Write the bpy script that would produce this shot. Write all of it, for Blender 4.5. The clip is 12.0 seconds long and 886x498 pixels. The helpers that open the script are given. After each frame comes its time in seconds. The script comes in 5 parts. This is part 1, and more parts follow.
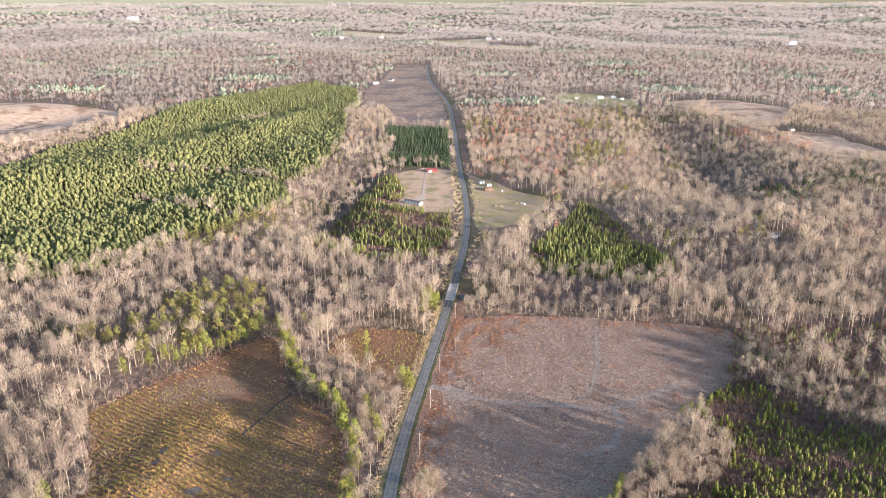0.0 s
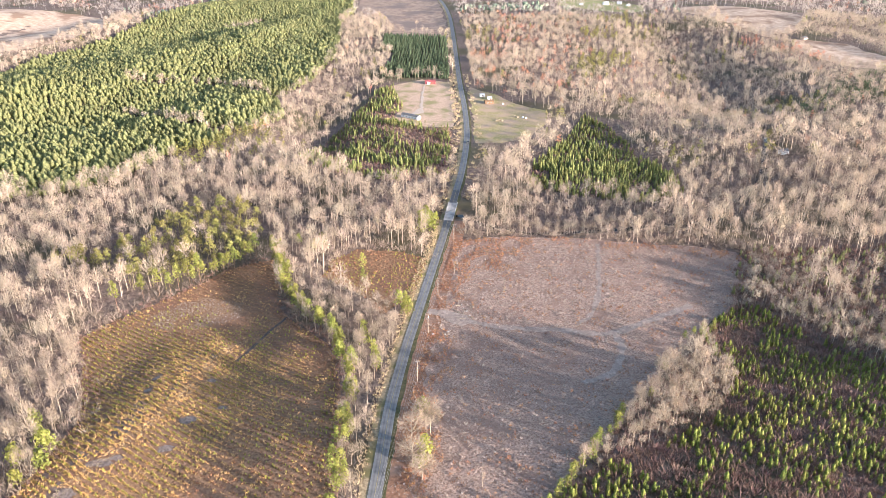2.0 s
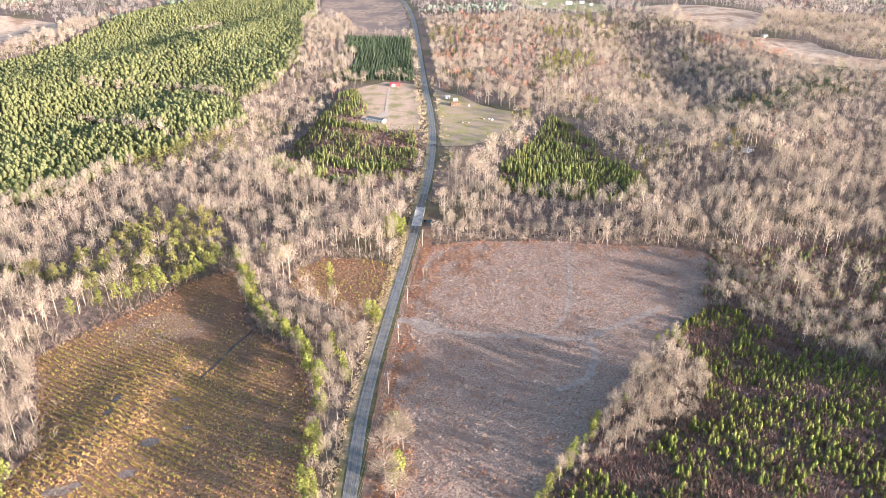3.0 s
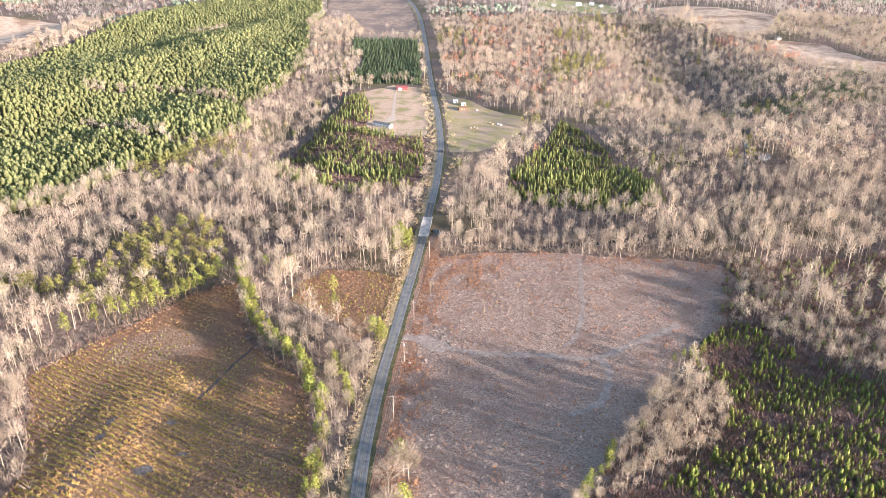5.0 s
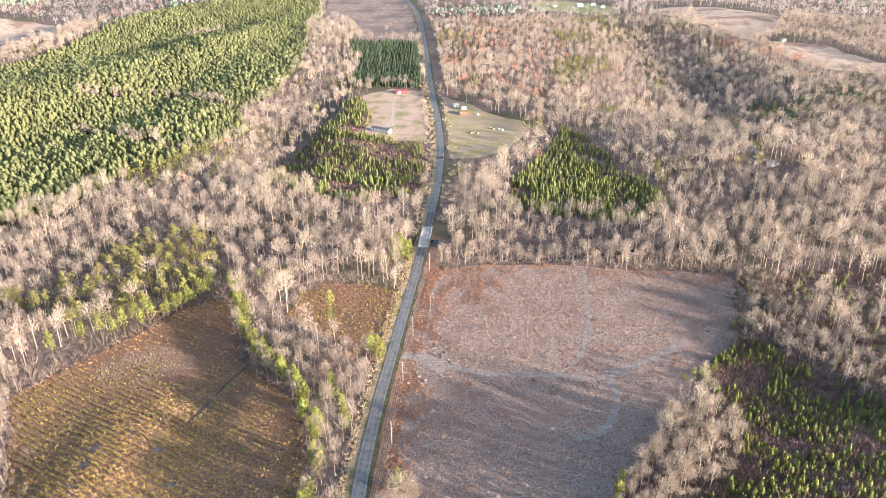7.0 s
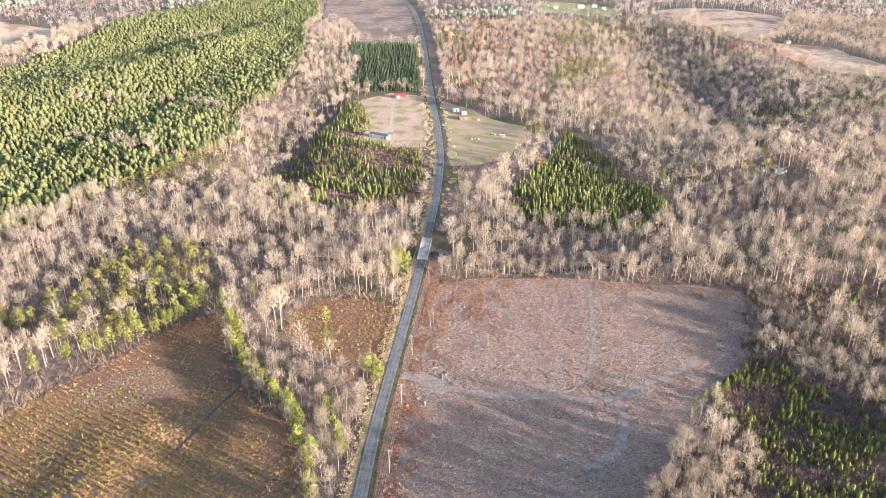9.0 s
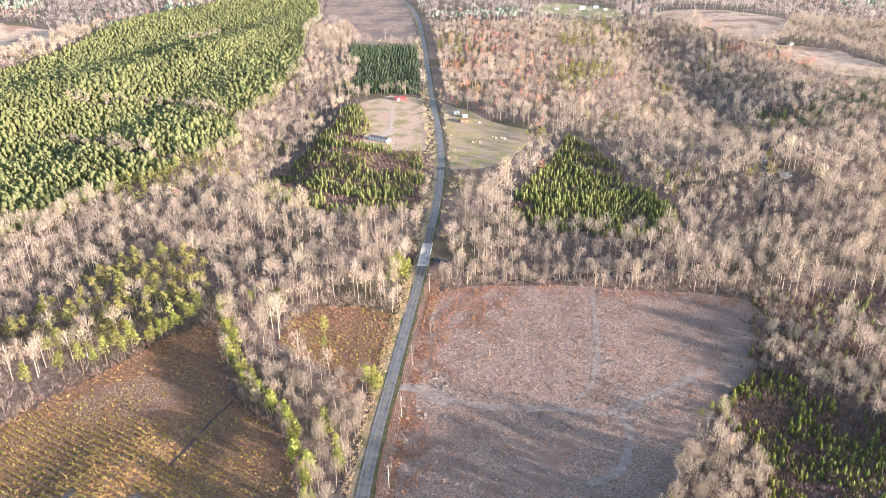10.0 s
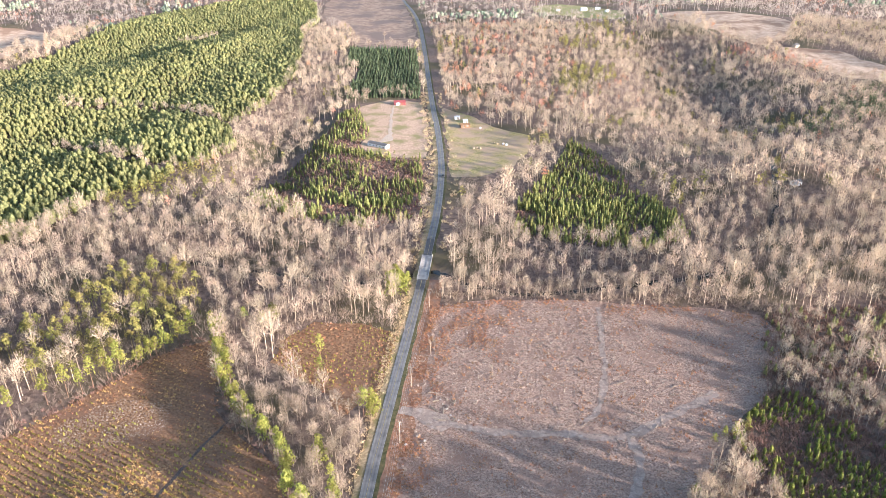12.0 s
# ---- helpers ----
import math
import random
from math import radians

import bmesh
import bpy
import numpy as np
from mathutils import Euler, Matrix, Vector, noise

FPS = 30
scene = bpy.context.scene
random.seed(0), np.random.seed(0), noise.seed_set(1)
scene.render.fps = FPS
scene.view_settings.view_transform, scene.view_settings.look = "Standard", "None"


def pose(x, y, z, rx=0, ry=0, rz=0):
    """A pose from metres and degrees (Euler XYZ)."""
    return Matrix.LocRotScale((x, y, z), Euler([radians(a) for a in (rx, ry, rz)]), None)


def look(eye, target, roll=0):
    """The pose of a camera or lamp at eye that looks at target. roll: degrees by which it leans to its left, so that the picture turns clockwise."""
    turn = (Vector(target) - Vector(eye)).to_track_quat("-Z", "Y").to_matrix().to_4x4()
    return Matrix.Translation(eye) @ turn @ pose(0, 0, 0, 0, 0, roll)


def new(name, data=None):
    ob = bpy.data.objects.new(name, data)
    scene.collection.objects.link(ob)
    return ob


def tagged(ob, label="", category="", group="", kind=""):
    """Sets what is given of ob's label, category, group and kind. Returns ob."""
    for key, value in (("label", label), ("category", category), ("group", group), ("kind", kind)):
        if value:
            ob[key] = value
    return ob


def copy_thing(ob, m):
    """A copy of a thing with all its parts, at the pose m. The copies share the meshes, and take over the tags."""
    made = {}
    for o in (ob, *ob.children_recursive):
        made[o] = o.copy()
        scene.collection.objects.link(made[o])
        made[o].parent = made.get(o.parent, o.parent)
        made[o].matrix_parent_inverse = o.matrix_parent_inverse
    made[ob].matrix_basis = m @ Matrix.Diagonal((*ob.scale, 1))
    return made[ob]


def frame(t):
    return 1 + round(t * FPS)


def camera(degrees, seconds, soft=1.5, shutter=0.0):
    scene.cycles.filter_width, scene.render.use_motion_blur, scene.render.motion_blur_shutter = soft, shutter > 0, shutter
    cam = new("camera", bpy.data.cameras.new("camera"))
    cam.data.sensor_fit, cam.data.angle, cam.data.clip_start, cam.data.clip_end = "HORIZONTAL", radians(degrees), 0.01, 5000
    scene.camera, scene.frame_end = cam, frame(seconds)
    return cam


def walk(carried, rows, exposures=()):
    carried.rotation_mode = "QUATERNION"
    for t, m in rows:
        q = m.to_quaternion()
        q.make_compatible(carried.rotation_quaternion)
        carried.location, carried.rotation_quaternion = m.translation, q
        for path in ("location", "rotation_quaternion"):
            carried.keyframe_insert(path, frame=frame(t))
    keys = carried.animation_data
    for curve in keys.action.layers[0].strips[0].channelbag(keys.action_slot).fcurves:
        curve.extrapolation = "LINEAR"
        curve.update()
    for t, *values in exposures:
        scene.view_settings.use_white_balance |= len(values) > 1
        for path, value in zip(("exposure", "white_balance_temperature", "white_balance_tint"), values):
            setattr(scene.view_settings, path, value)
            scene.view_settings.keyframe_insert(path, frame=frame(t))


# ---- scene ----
cam = camera(60.8, 12.0, soft=0.7)
PATH = [
    (0, (0.261, 0.317, 189.585), (0.204, 2.201, 188.917), -0.1),
    (0.5, (0.236, 3.652, 189.566), (0.18, 5.509, 188.826), -0.1),
    (1, (0.261, 7.157, 189.581), (0.205, 8.976, 188.751), 0.0),
    (1.5, (0.336, 10.868, 189.653), (0.28, 12.661, 188.769), -0.0),
    (2, (0.412, 14.61, 189.71), (0.359, 16.403, 188.824), -0.1),
    (2.5, (0.422, 18.353, 189.746), (0.401, 20.146, 188.86), -0.1),
    (3, (0.258, 22.044, 189.759), (0.288, 23.837, 188.873), -0.2),
    (5, (-0.234, 37.109, 189.829), (-0.221, 38.902, 188.943), -0.2),
    (5.5, (-0.241, 40.865, 189.857), (-0.227, 42.658, 188.972), -0.2),
    (6, (-0.16, 44.602, 189.905), (-0.147, 46.395, 189.019), -0.2),
    (6.5, (-0.073, 48.288, 189.95), (-0.06, 50.081, 189.064), -0.3),
    (7, (-0.001, 51.973, 189.991), (0.011, 53.765, 189.104), -0.3),
    (9, (0.129, 66.745, 190.154), (0.141, 68.538, 189.267), -0.4),
    (9.5, (0.101, 70.479, 190.162), (0.113, 72.271, 189.274), -0.4),
    (10, (0.057, 74.257, 190.137), (0.068, 76.05, 189.251), -0.4),
    (10.5, (0.066, 78.074, 190.102), (0.077, 79.867, 189.215), -0.5),
    (11, (0.106, 81.913, 190.067), (0.117, 83.706, 189.181), -0.5),
    (11.5, (0.175, 85.727, 190.042), (0.185, 87.52, 189.156), -0.5),
    (12, (0.241, 89.493, 190.021), (0.251, 91.287, 189.135), -0.5),
]
EV = 1.67
walk(cam, [(t, look(eye, goal, roll)) for t, eye, goal, roll in PATH], [(0.0, EV - 0.4), (0.5, EV - 0.3), (1.0, EV - 0.12), (1.5, EV), (12.0, EV)])

# ---- light: low evening sun behind and to the right, clear hazy sky ----
SUN_DIR = Vector((0.86, -0.51, 0.0)).normalized()
SUN_EL = radians(11.5)
world = bpy.data.worlds.new("sky")
scene.world = world
world.use_nodes = True
wn, wl = world.node_tree.nodes, world.node_tree.links
sky = wn.new("ShaderNodeTexSky")
sky.sky_type, sky.sun_disc = "NISHITA", False
sky.sun_elevation = SUN_EL
sky.sun_rotation = math.atan2(SUN_DIR.x, SUN_DIR.y)
sky.air_density, sky.dust_density, sky.ozone_density = 0.8, 1.1, 1.3
wl.new(sky.outputs[0], wn["Background"].inputs[0])
wn["Background"].inputs[1].default_value = 0.15
sun = new("sun", bpy.data.lights.new("sun", "SUN"))
sun.data.energy, sun.data.angle, sun.data.color = 5.0, radians(2.0), (1.0, 0.87, 0.81)
to_sun = Vector((SUN_DIR.x * math.cos(SUN_EL), SUN_DIR.y * math.cos(SUN_EL), math.sin(SUN_EL)))
sun.matrix_basis = look(to_sun * 900, (0, 0, 0))

rng = np.random.default_rng(7)


# ---- materials ----
def material(name, low, high, size=1.0, rough=0.9, bump=0.0, vary=0.0, source="", thin=0.0, size2=0.0, stain=None, metal=0.0, stain_at=(0.5, 0.62)):
    """Two-scale mottled surface. vary: brightness spread between pieces, taken from the object or the mesh's own tone."""
    m = bpy.data.materials.new(name)
    m.use_nodes = True
    n, l = m.node_tree.nodes, m.node_tree.links
    bsdf = n["Principled BSDF"]
    bsdf.inputs["Roughness"].default_value = rough
    bsdf.inputs["Metallic"].default_value = metal
    bsdf.inputs["Specular IOR Level"].default_value = 0.25
    geo = n.new("ShaderNodeNewGeometry")
    tex = n.new("ShaderNodeTexNoise")
    tex.inputs["Scale"].default_value, tex.inputs["Detail"].default_value = 1.0 / size, 5.0
    tex.inputs["Roughness"].default_value = 0.65
    l.new(geo.outputs["Position"], tex.inputs["Vector"])
    ramp = n.new("ShaderNodeMapRange")
    ramp.inputs[1].default_value, ramp.inputs[2].default_value = 0.37, 0.63
    l.new(tex.outputs[0], ramp.inputs[0])
    mix = n.new("ShaderNodeMix")
    mix.data_type = "RGBA"
    mix.inputs[6].default_value, mix.inputs[7].default_value = (*low, 1), (*high, 1)
    l.new(ramp.outputs[0], mix.inputs[0])
    colour = mix.outputs[2]
    if stain:
        tex2 = n.new("ShaderNodeTexNoise")
        tex2.inputs["Scale"].default_value, tex2.inputs["Detail"].default_value = 1.0 / (size2 or size * 9), 3.0
        l.new(geo.outputs["Position"], tex2.inputs["Vector"])
        r2 = n.new("ShaderNodeMapRange")
        r2.inputs[1].default_value, r2.inputs[2].default_value = stain_at
        l.new(tex2.outputs[0], r2.inputs[0])
        mix2 = n.new("ShaderNodeMix")
        mix2.data_type = "RGBA"
        l.new(r2.outputs[0], mix2.inputs[0])
        l.new(colour, mix2.inputs[6])
        mix2.inputs[7].default_value = (*stain, 1)
        colour = mix2.outputs[2]
    if vary:
        hsv = n.new("ShaderNodeHueSaturation")
        l.new(colour, hsv.inputs["Color"])
        r3 = n.new("ShaderNodeMapRange")
        r3.inputs[3].default_value, r3.inputs[4].default_value = 1 - vary, 1 + vary
        if source == "object":
            l.new(n.new("ShaderNodeObjectInfo").outputs["Random"], r3.inputs[0])
        else:
            at = n.new("ShaderNodeAttribute")
            at.attribute_name = "tone"
            l.new(at.outputs["Fac"], r3.inputs[0])
        l.new(r3.outputs[0], hsv.inputs["Value"])
        r4 = n.new("ShaderNodeMapRange")
        r4.inputs[3].default_value, r4.inputs[4].default_value = 0.5 - vary * 0.05, 0.5 + vary * 0.05
        wob = n.new("ShaderNodeMath")
        wob.operation = "FRACT"
        mul = n.new("ShaderNodeMath")
        mul.operation = "MULTIPLY"
        mul.inputs[1].default_value = 7.31
        l.new(r3.outputs[0], mul.inputs[0])
        l.new(mul.outputs[0], wob.inputs[0])
        l.new(wob.outputs[0], r4.inputs[0])
        l.new(r4.outputs[0], hsv.inputs["Hue"])
        colour = hsv.outputs[0]
    l.new(colour, bsdf.inputs["Base Color"])
    if bump:
        b = n.new("ShaderNodeBump")
        b.inputs["Strength"].default_value, b.inputs["Distance"].default_value = 1.0, bump
        l.new(tex.outputs[0], b.inputs["Height"])
        l.new(b.outputs[0], bsdf.inputs["Normal"])
    if thin:
        tr = n.new("ShaderNodeBsdfTranslucent")
        l.new(colour, tr.inputs[0])
        ms = n.new("ShaderNodeMixShader")
        ms.inputs[0].default_value = thin
        l.new(bsdf.outputs[0], ms.inputs[1])
        l.new(tr.outputs[0], ms.inputs[2])
        l.new(ms.outputs[0], n["Material Output"].inputs[0])
    return m


M_FLOOR = material("leaf_litter", (0.12, 0.085, 0.07), (0.24, 0.175, 0.145), 3.0, 1.0, 0.4, stain=(0.12, 0.10, 0.06), size2=60)
M_GOLD = material("dry_broomsedge_ground", (0.145, 0.083, 0.05), (0.35, 0.21, 0.122), 1.0, 1.0, 0.5, stain=(0.21, 0.125, 0.085), size2=26, stain_at=(0.5, 0.7))
M_CUT = material("logged_ground", (0.21, 0.137, 0.102), (0.465, 0.335, 0.27), 0.8, 1.0, 0.6, stain=(0.28, 0.185, 0.145), size2=14, stain_at=(0.48, 0.7))
M_TRACK = material("pale_skid_track", (0.25, 0.19, 0.16), (0.43, 0.35, 0.3), 1.8, 1.0, 0.2, stain=(0.3, 0.235, 0.2), size2=4, stain_at=(0.42, 0.62))
M_GRAVEL = material("pale_gravel", (0.42, 0.33, 0.26), (0.58, 0.47, 0.38), 0.8, 1.0, 0.05)
M_CLAY = material("bare_yard_soil", (0.4, 0.27, 0.19), (0.6, 0.43, 0.31), 1.3, 1.0, 0.1, stain=(0.29, 0.25, 0.12), size2=13, stain_at=(0.48, 0.66))
M_GRASS = material("mown_grass", (0.24, 0.22, 0.085), (0.45, 0.35, 0.18), 1.6, 1.0, 0.1, stain=(0.42, 0.3, 0.21), size2=17, stain_at=(0.4, 0.6))
M_LAWN = material("green_lawn", (0.2, 0.21, 0.09), (0.31, 0.3, 0.14), 4.0, 1.0, 0.1, stain=(0.34, 0.29, 0.16), size2=20)
M_VERGE = material("verge_grass", (0.06, 0.065, 0.028), (0.13, 0.115, 0.055), 1.5, 1.0, 0.15, stain=(0.19, 0.14, 0.08), size2=14, stain_at=(0.52, 0.7))
M_TAN_VERGE = material("dry_verge_grass", (0.22, 0.165, 0.1), (0.4, 0.315, 0.2), 1.2, 1.0, 0.15, stain=(0.17, 0.15, 0.07), size2=9)
M_STUBBLE = material("bare_field_soil", (0.24, 0.165, 0.125), (0.40, 0.29, 0.22), 9.0, 1.0, 0.1, stain=(0.20, 0.15, 0.13), size2=60)
M_STRAW = material("straw_field", (0.40, 0.31, 0.22), (0.52, 0.42, 0.31), 14.0, 1.0, 0.1, stain=(0.30, 0.28, 0.12), size2=90)
M_PINK = material("cutover_slope", (0.38, 0.27, 0.195), (0.55, 0.42, 0.32), 8.0, 1.0, 0.2, stain=(0.28, 0.185, 0.13), size2=30)
M_MUD = material("wet_mud", (0.12, 0.09, 0.075), (0.3, 0.235, 0.2), 0.8, 0.8, 0.1)
M_DITCH = material("ditch_mud", (0.06, 0.047, 0.04), (0.17, 0.13, 0.11), 0.8, 0.9, 0.1)
M_WATER = material("creek_water", (0.02, 0.022, 0.02), (0.035, 0.035, 0.03), 2.0, 0.08, 0.02)
M_BARK = material("pale_bark", (0.26, 0.205, 0.155), (0.44, 0.36, 0.28), 0.6, 0.95, vary=0.2, source="object")
M_TWIG = material("bare_twigs", (0.31, 0.24, 0.18), (0.5, 0.405, 0.31), 1.5, 0.95, vary=0.2, source="object", thin=0.3)
M_WOODS = material("bare_hardwood", (0.34, 0.265, 0.2), (0.58, 0.47, 0.365), 2.5, 0.95, vary=0.24, thin=0.34)
M_LIMBS = material("pale_hardwood_limbs", (0.36, 0.29, 0.22), (0.56, 0.465, 0.365), 2.5, 0.95, vary=0.2)
M_RUST = material("rust_leaves", (0.46, 0.2, 0.125), (0.66, 0.35, 0.235), 1.5, 0.9, vary=0.3, thin=0.25)
M_NEEDLE = material("pine_needles", (0.18, 0.2, 0.05), (0.42, 0.41, 0.11), 0.9, 0.7, vary=0.3, source="object", thin=0.34)
M_PINES = material("pine_stand_needles", (0.23, 0.245, 0.11), (0.43, 0.43, 0.195), 1.2, 0.75, vary=0.22, thin=0.55)
M_NEEDLES = material("young_pine_needles", (0.16, 0.185, 0.065), (0.36, 0.36, 0.13), 0.9, 0.7, vary=0.34, thin=0.36)
M_SCRUBPINE = material("scrub_pine_needles", (0.13, 0.165, 0.04), (0.32, 0.335, 0.08), 0.7, 0.7, vary=0.34, thin=0.32)
M_SPRUCE = material("dark_pine_needles", (0.075, 0.11, 0.062), (0.14, 0.175, 0.095), 1.2, 0.7, vary=0.3, thin=0.3)
M_PBARK = material("pine_bark", (0.16, 0.095, 0.065), (0.30, 0.19, 0.13), 0.5, 0.95, vary=0.2, source="object")
# far hardwoods: distance haze mixed in as a paler, greyer base colour
M_HAZE_FARWOOD = material("haze_paled_far_twigs", (0.53, 0.455, 0.405), (0.68, 0.605, 0.55), 3.0, 0.95, vary=0.1, thin=0.62)
M_HAZE_DIST = material("haze_paled_distant_twigs", (0.47, 0.39, 0.33), (0.63, 0.54, 0.47), 3.0, 0.95, vary=0.1, thin=0.62)
# far pines: green lightened and greyed to stand for distance haze
M_HAZE_FARPINE = material("haze_paled_far_pine", (0.19, 0.24, 0.17), (0.29, 0.33, 0.23), 14.0, 0.9, vary=0.25)
M_RUSSET = material("russet_bracken_ground", (0.2, 0.1, 0.062), (0.39, 0.21, 0.13), 1.4, 1.0, 0.4, stain=(0.24, 0.16, 0.125), size2=8, stain_at=(0.5, 0.68))
M_OLIVE = material("olive_pine_needles", (0.19, 0.18, 0.06), (0.39, 0.345, 0.12), 1.0, 0.7, vary=0.3, thin=0.3)
M_SHRUB = material("russet_scrub", (0.21, 0.125, 0.1), (0.38, 0.25, 0.2), 0.8, 0.95, vary=0.35, thin=0.15)
M_BRUSH = material("leafless_brush", (0.19, 0.145, 0.12), (0.34, 0.27, 0.225), 1.2, 0.95, vary=0.3, thin=0.14)
# dry sedge, its gold brightened by low sunlight put into the colour
M_SEDGE = material("sun_gold_sedge", (0.66, 0.4, 0.15), (0.86, 0.58, 0.26), 0.8, 0.9, vary=0.3, thin=0.3)
M_HAY = material("tan_dry_grass", (0.44, 0.34, 0.21), (0.64, 0.52, 0.34), 0.8, 0.9, vary=0.3, thin=0.25)
M_ORANGE = material("orange_sedge", (0.31, 0.15, 0.082), (0.5, 0.265, 0.14), 0.8, 0.9, vary=0.35, thin=0.25)
M_SEEDLING = material("seedling_needles", (0.26, 0.25, 0.055), (0.46, 0.41, 0.1), 0.8, 0.8, vary=0.3, thin=0.25)
M_SLASH = material("weathered_slash", (0.26, 0.205, 0.175), (0.45, 0.37, 0.315), 0.7, 0.95, vary=0.35)
M_POLE = material("weathered_pole_wood", (0.30, 0.235, 0.18), (0.48, 0.40, 0.32), 0.3, 0.9)
M_ZINC = material("galvanised_steel", (0.52, 0.53, 0.54), (0.66, 0.67, 0.68), 0.2, 0.45, metal=0.5)
M_CABLE = material("aluminium_cable", (0.36, 0.34, 0.32), (0.52, 0.5, 0.47), 0.5, 0.45, metal=0.4)
M_CONC = material("pale_concrete", (0.42, 0.385, 0.35), (0.58, 0.54, 0.49), 1.0, 0.85, 0.01, stain=(0.34, 0.32, 0.3), size2=4)
M_LINE = material("worn_road_paint", (0.24, 0.23, 0.22), (0.5, 0.48, 0.45), 0.7, 0.7)
M_YELLOW = material("worn_yellow_paint", (0.22, 0.19, 0.12), (0.42, 0.35, 0.18), 0.7, 0.7)
M_SIDING = material("white_siding", (0.70, 0.72, 0.74), (0.82, 0.83, 0.84), 1.2, 0.6)
M_ROOF = material("dark_shingles", (0.10, 0.10, 0.11), (0.17, 0.165, 0.165), 0.8, 0.85)
M_TIN = material("pale_tin_roof", (0.55, 0.57, 0.58), (0.70, 0.71, 0.72), 1.2, 0.4, metal=0.3)
M_RED = material("red_painted_metal", (0.25, 0.065, 0.07), (0.34, 0.1, 0.1), 1.2, 0.5)
M_BROWN = material("brown_board", (0.14, 0.085, 0.05), (0.26, 0.165, 0.10), 0.6, 0.85)
M_TAN = material("tan_board", (0.52, 0.42, 0.32), (0.66, 0.55, 0.43), 0.8, 0.8)
M_GLASS = material("dark_window_glass", (0.02, 0.025, 0.03), (0.04, 0.045, 0.05), 1.0, 0.08)
M_STONE = material("pale_stone", (0.3, 0.265, 0.235), (0.48, 0.44, 0.4), 0.5, 0.9, 0.05)


def road_material():
    m = bpy.data.materials.new("worn_asphalt")
    m.use_nodes = True
    n, l = m.node_tree.nodes, m.node_tree.links
    bsdf = n["Principled BSDF"]
    bsdf.inputs["Roughness"].default_value = 0.75
    uv = n.new("ShaderNodeUVMap")
    sep = n.new("ShaderNodeSeparateXYZ")
    l.new(uv.outputs[0], sep.inputs[0])
    # two paler wheel tracks in each lane
    wave = n.new("ShaderNodeMath")
    wave.operation = "SINE"
    k = n.new("ShaderNodeMath")
    k.operation = "MULTIPLY_ADD"
    k.inputs[1].default_value, k.inputs[2].default_value = 4 * 2 * math.pi, -0.5 * math.pi
    l.new(sep.outputs[0], k.inputs[0])
    l.new(k.outputs[0], wave.inputs[0])
    tex = n.new("ShaderNodeTexNoise")
    tex.inputs["Scale"].default_value, tex.inputs["Detail"].default_value = 0.35, 6.0
    geo = n.new("ShaderNodeNewGeometry")
    l.new(geo.outputs["Position"], tex.inputs["Vector"])
    add = n.new("ShaderNodeMath")
    add.operation = "MULTIPLY_ADD"
    add.inputs[1].default_value = 0.11
    l.new(wave.outputs[0], add.inputs[0])
    l.new(tex.outputs[0], add.inputs[2])
    mix = n.new("ShaderNodeMix")
    mix.data_type = "RGBA"
    mix.inputs[6].default_value, mix.inputs[7].default_value = (0.10, 0.10, 0.105, 1), (0.22, 0.218, 0.215, 1)
    r = n.new("ShaderNodeMapRange")
    r.inputs[1].default_value, r.inputs[2].default_value = 0.25, 0.75
    l.new(add.outputs[0], r.inputs[0])
    l.new(r.outputs[0], mix.inputs[0])
    l.new(mix.outputs[2], bsdf.inputs["Base Color"])
    return m


M_ROAD = road_material()

# ---- the lie of the land ----
ROAD = [(-28.9, 112.8), (-27.5, 168.9), (-26.6, 211), (-26.6, 253.8), (-25, 292.5), (-22, 322), (-17.5, 362), (-12, 410), (-8, 450), (-5, 483), (-1.5, 520), (1, 560), (2.5, 604), (2, 645), (0, 700), (-4, 768),
        (-9, 876), (-15, 1019), (-23, 1172), (-35, 1290), (-52, 1395), (-68, 1510), (-84, 1690), (-95, 1900)]
CREEK = [(-150, 470), (-90, 452), (-40, 441), (-10, 449), (-2, 452), (14, 438), (40, 426), (70, 428), (110, 436), (150, 446), (170, 472), (200, 500), (230, 570), (262, 660)]


def ease(a, b, v):
    s = np.clip((np.asarray(v, float) - a) / (b - a), 0, 1)
    return s * s * (3 - 2 * s)


def away(x, y, line):
    """Distance from points to a polyline, and the side (positive: right of it)."""
    x, y = np.asarray(x, float), np.asarray(y, float)
    best, side = np.full(x.shape, 1e9), np.zeros(x.shape)
    for (ax, ay), (bx, by) in zip(line, line[1:]):
        dx, dy = bx - ax, by - ay
        s = np.clip(((x - ax) * dx + (y - ay) * dy) / (dx * dx + dy * dy), 0, 1)
        px, py = x - ax - s * dx, y - ay - s * dy
        d = np.hypot(px, py)
        near = d < best
        best = np.where(near, d, best)
        side = np.where(near, px * dy - py * dx, side)
    return best, np.sign(side)


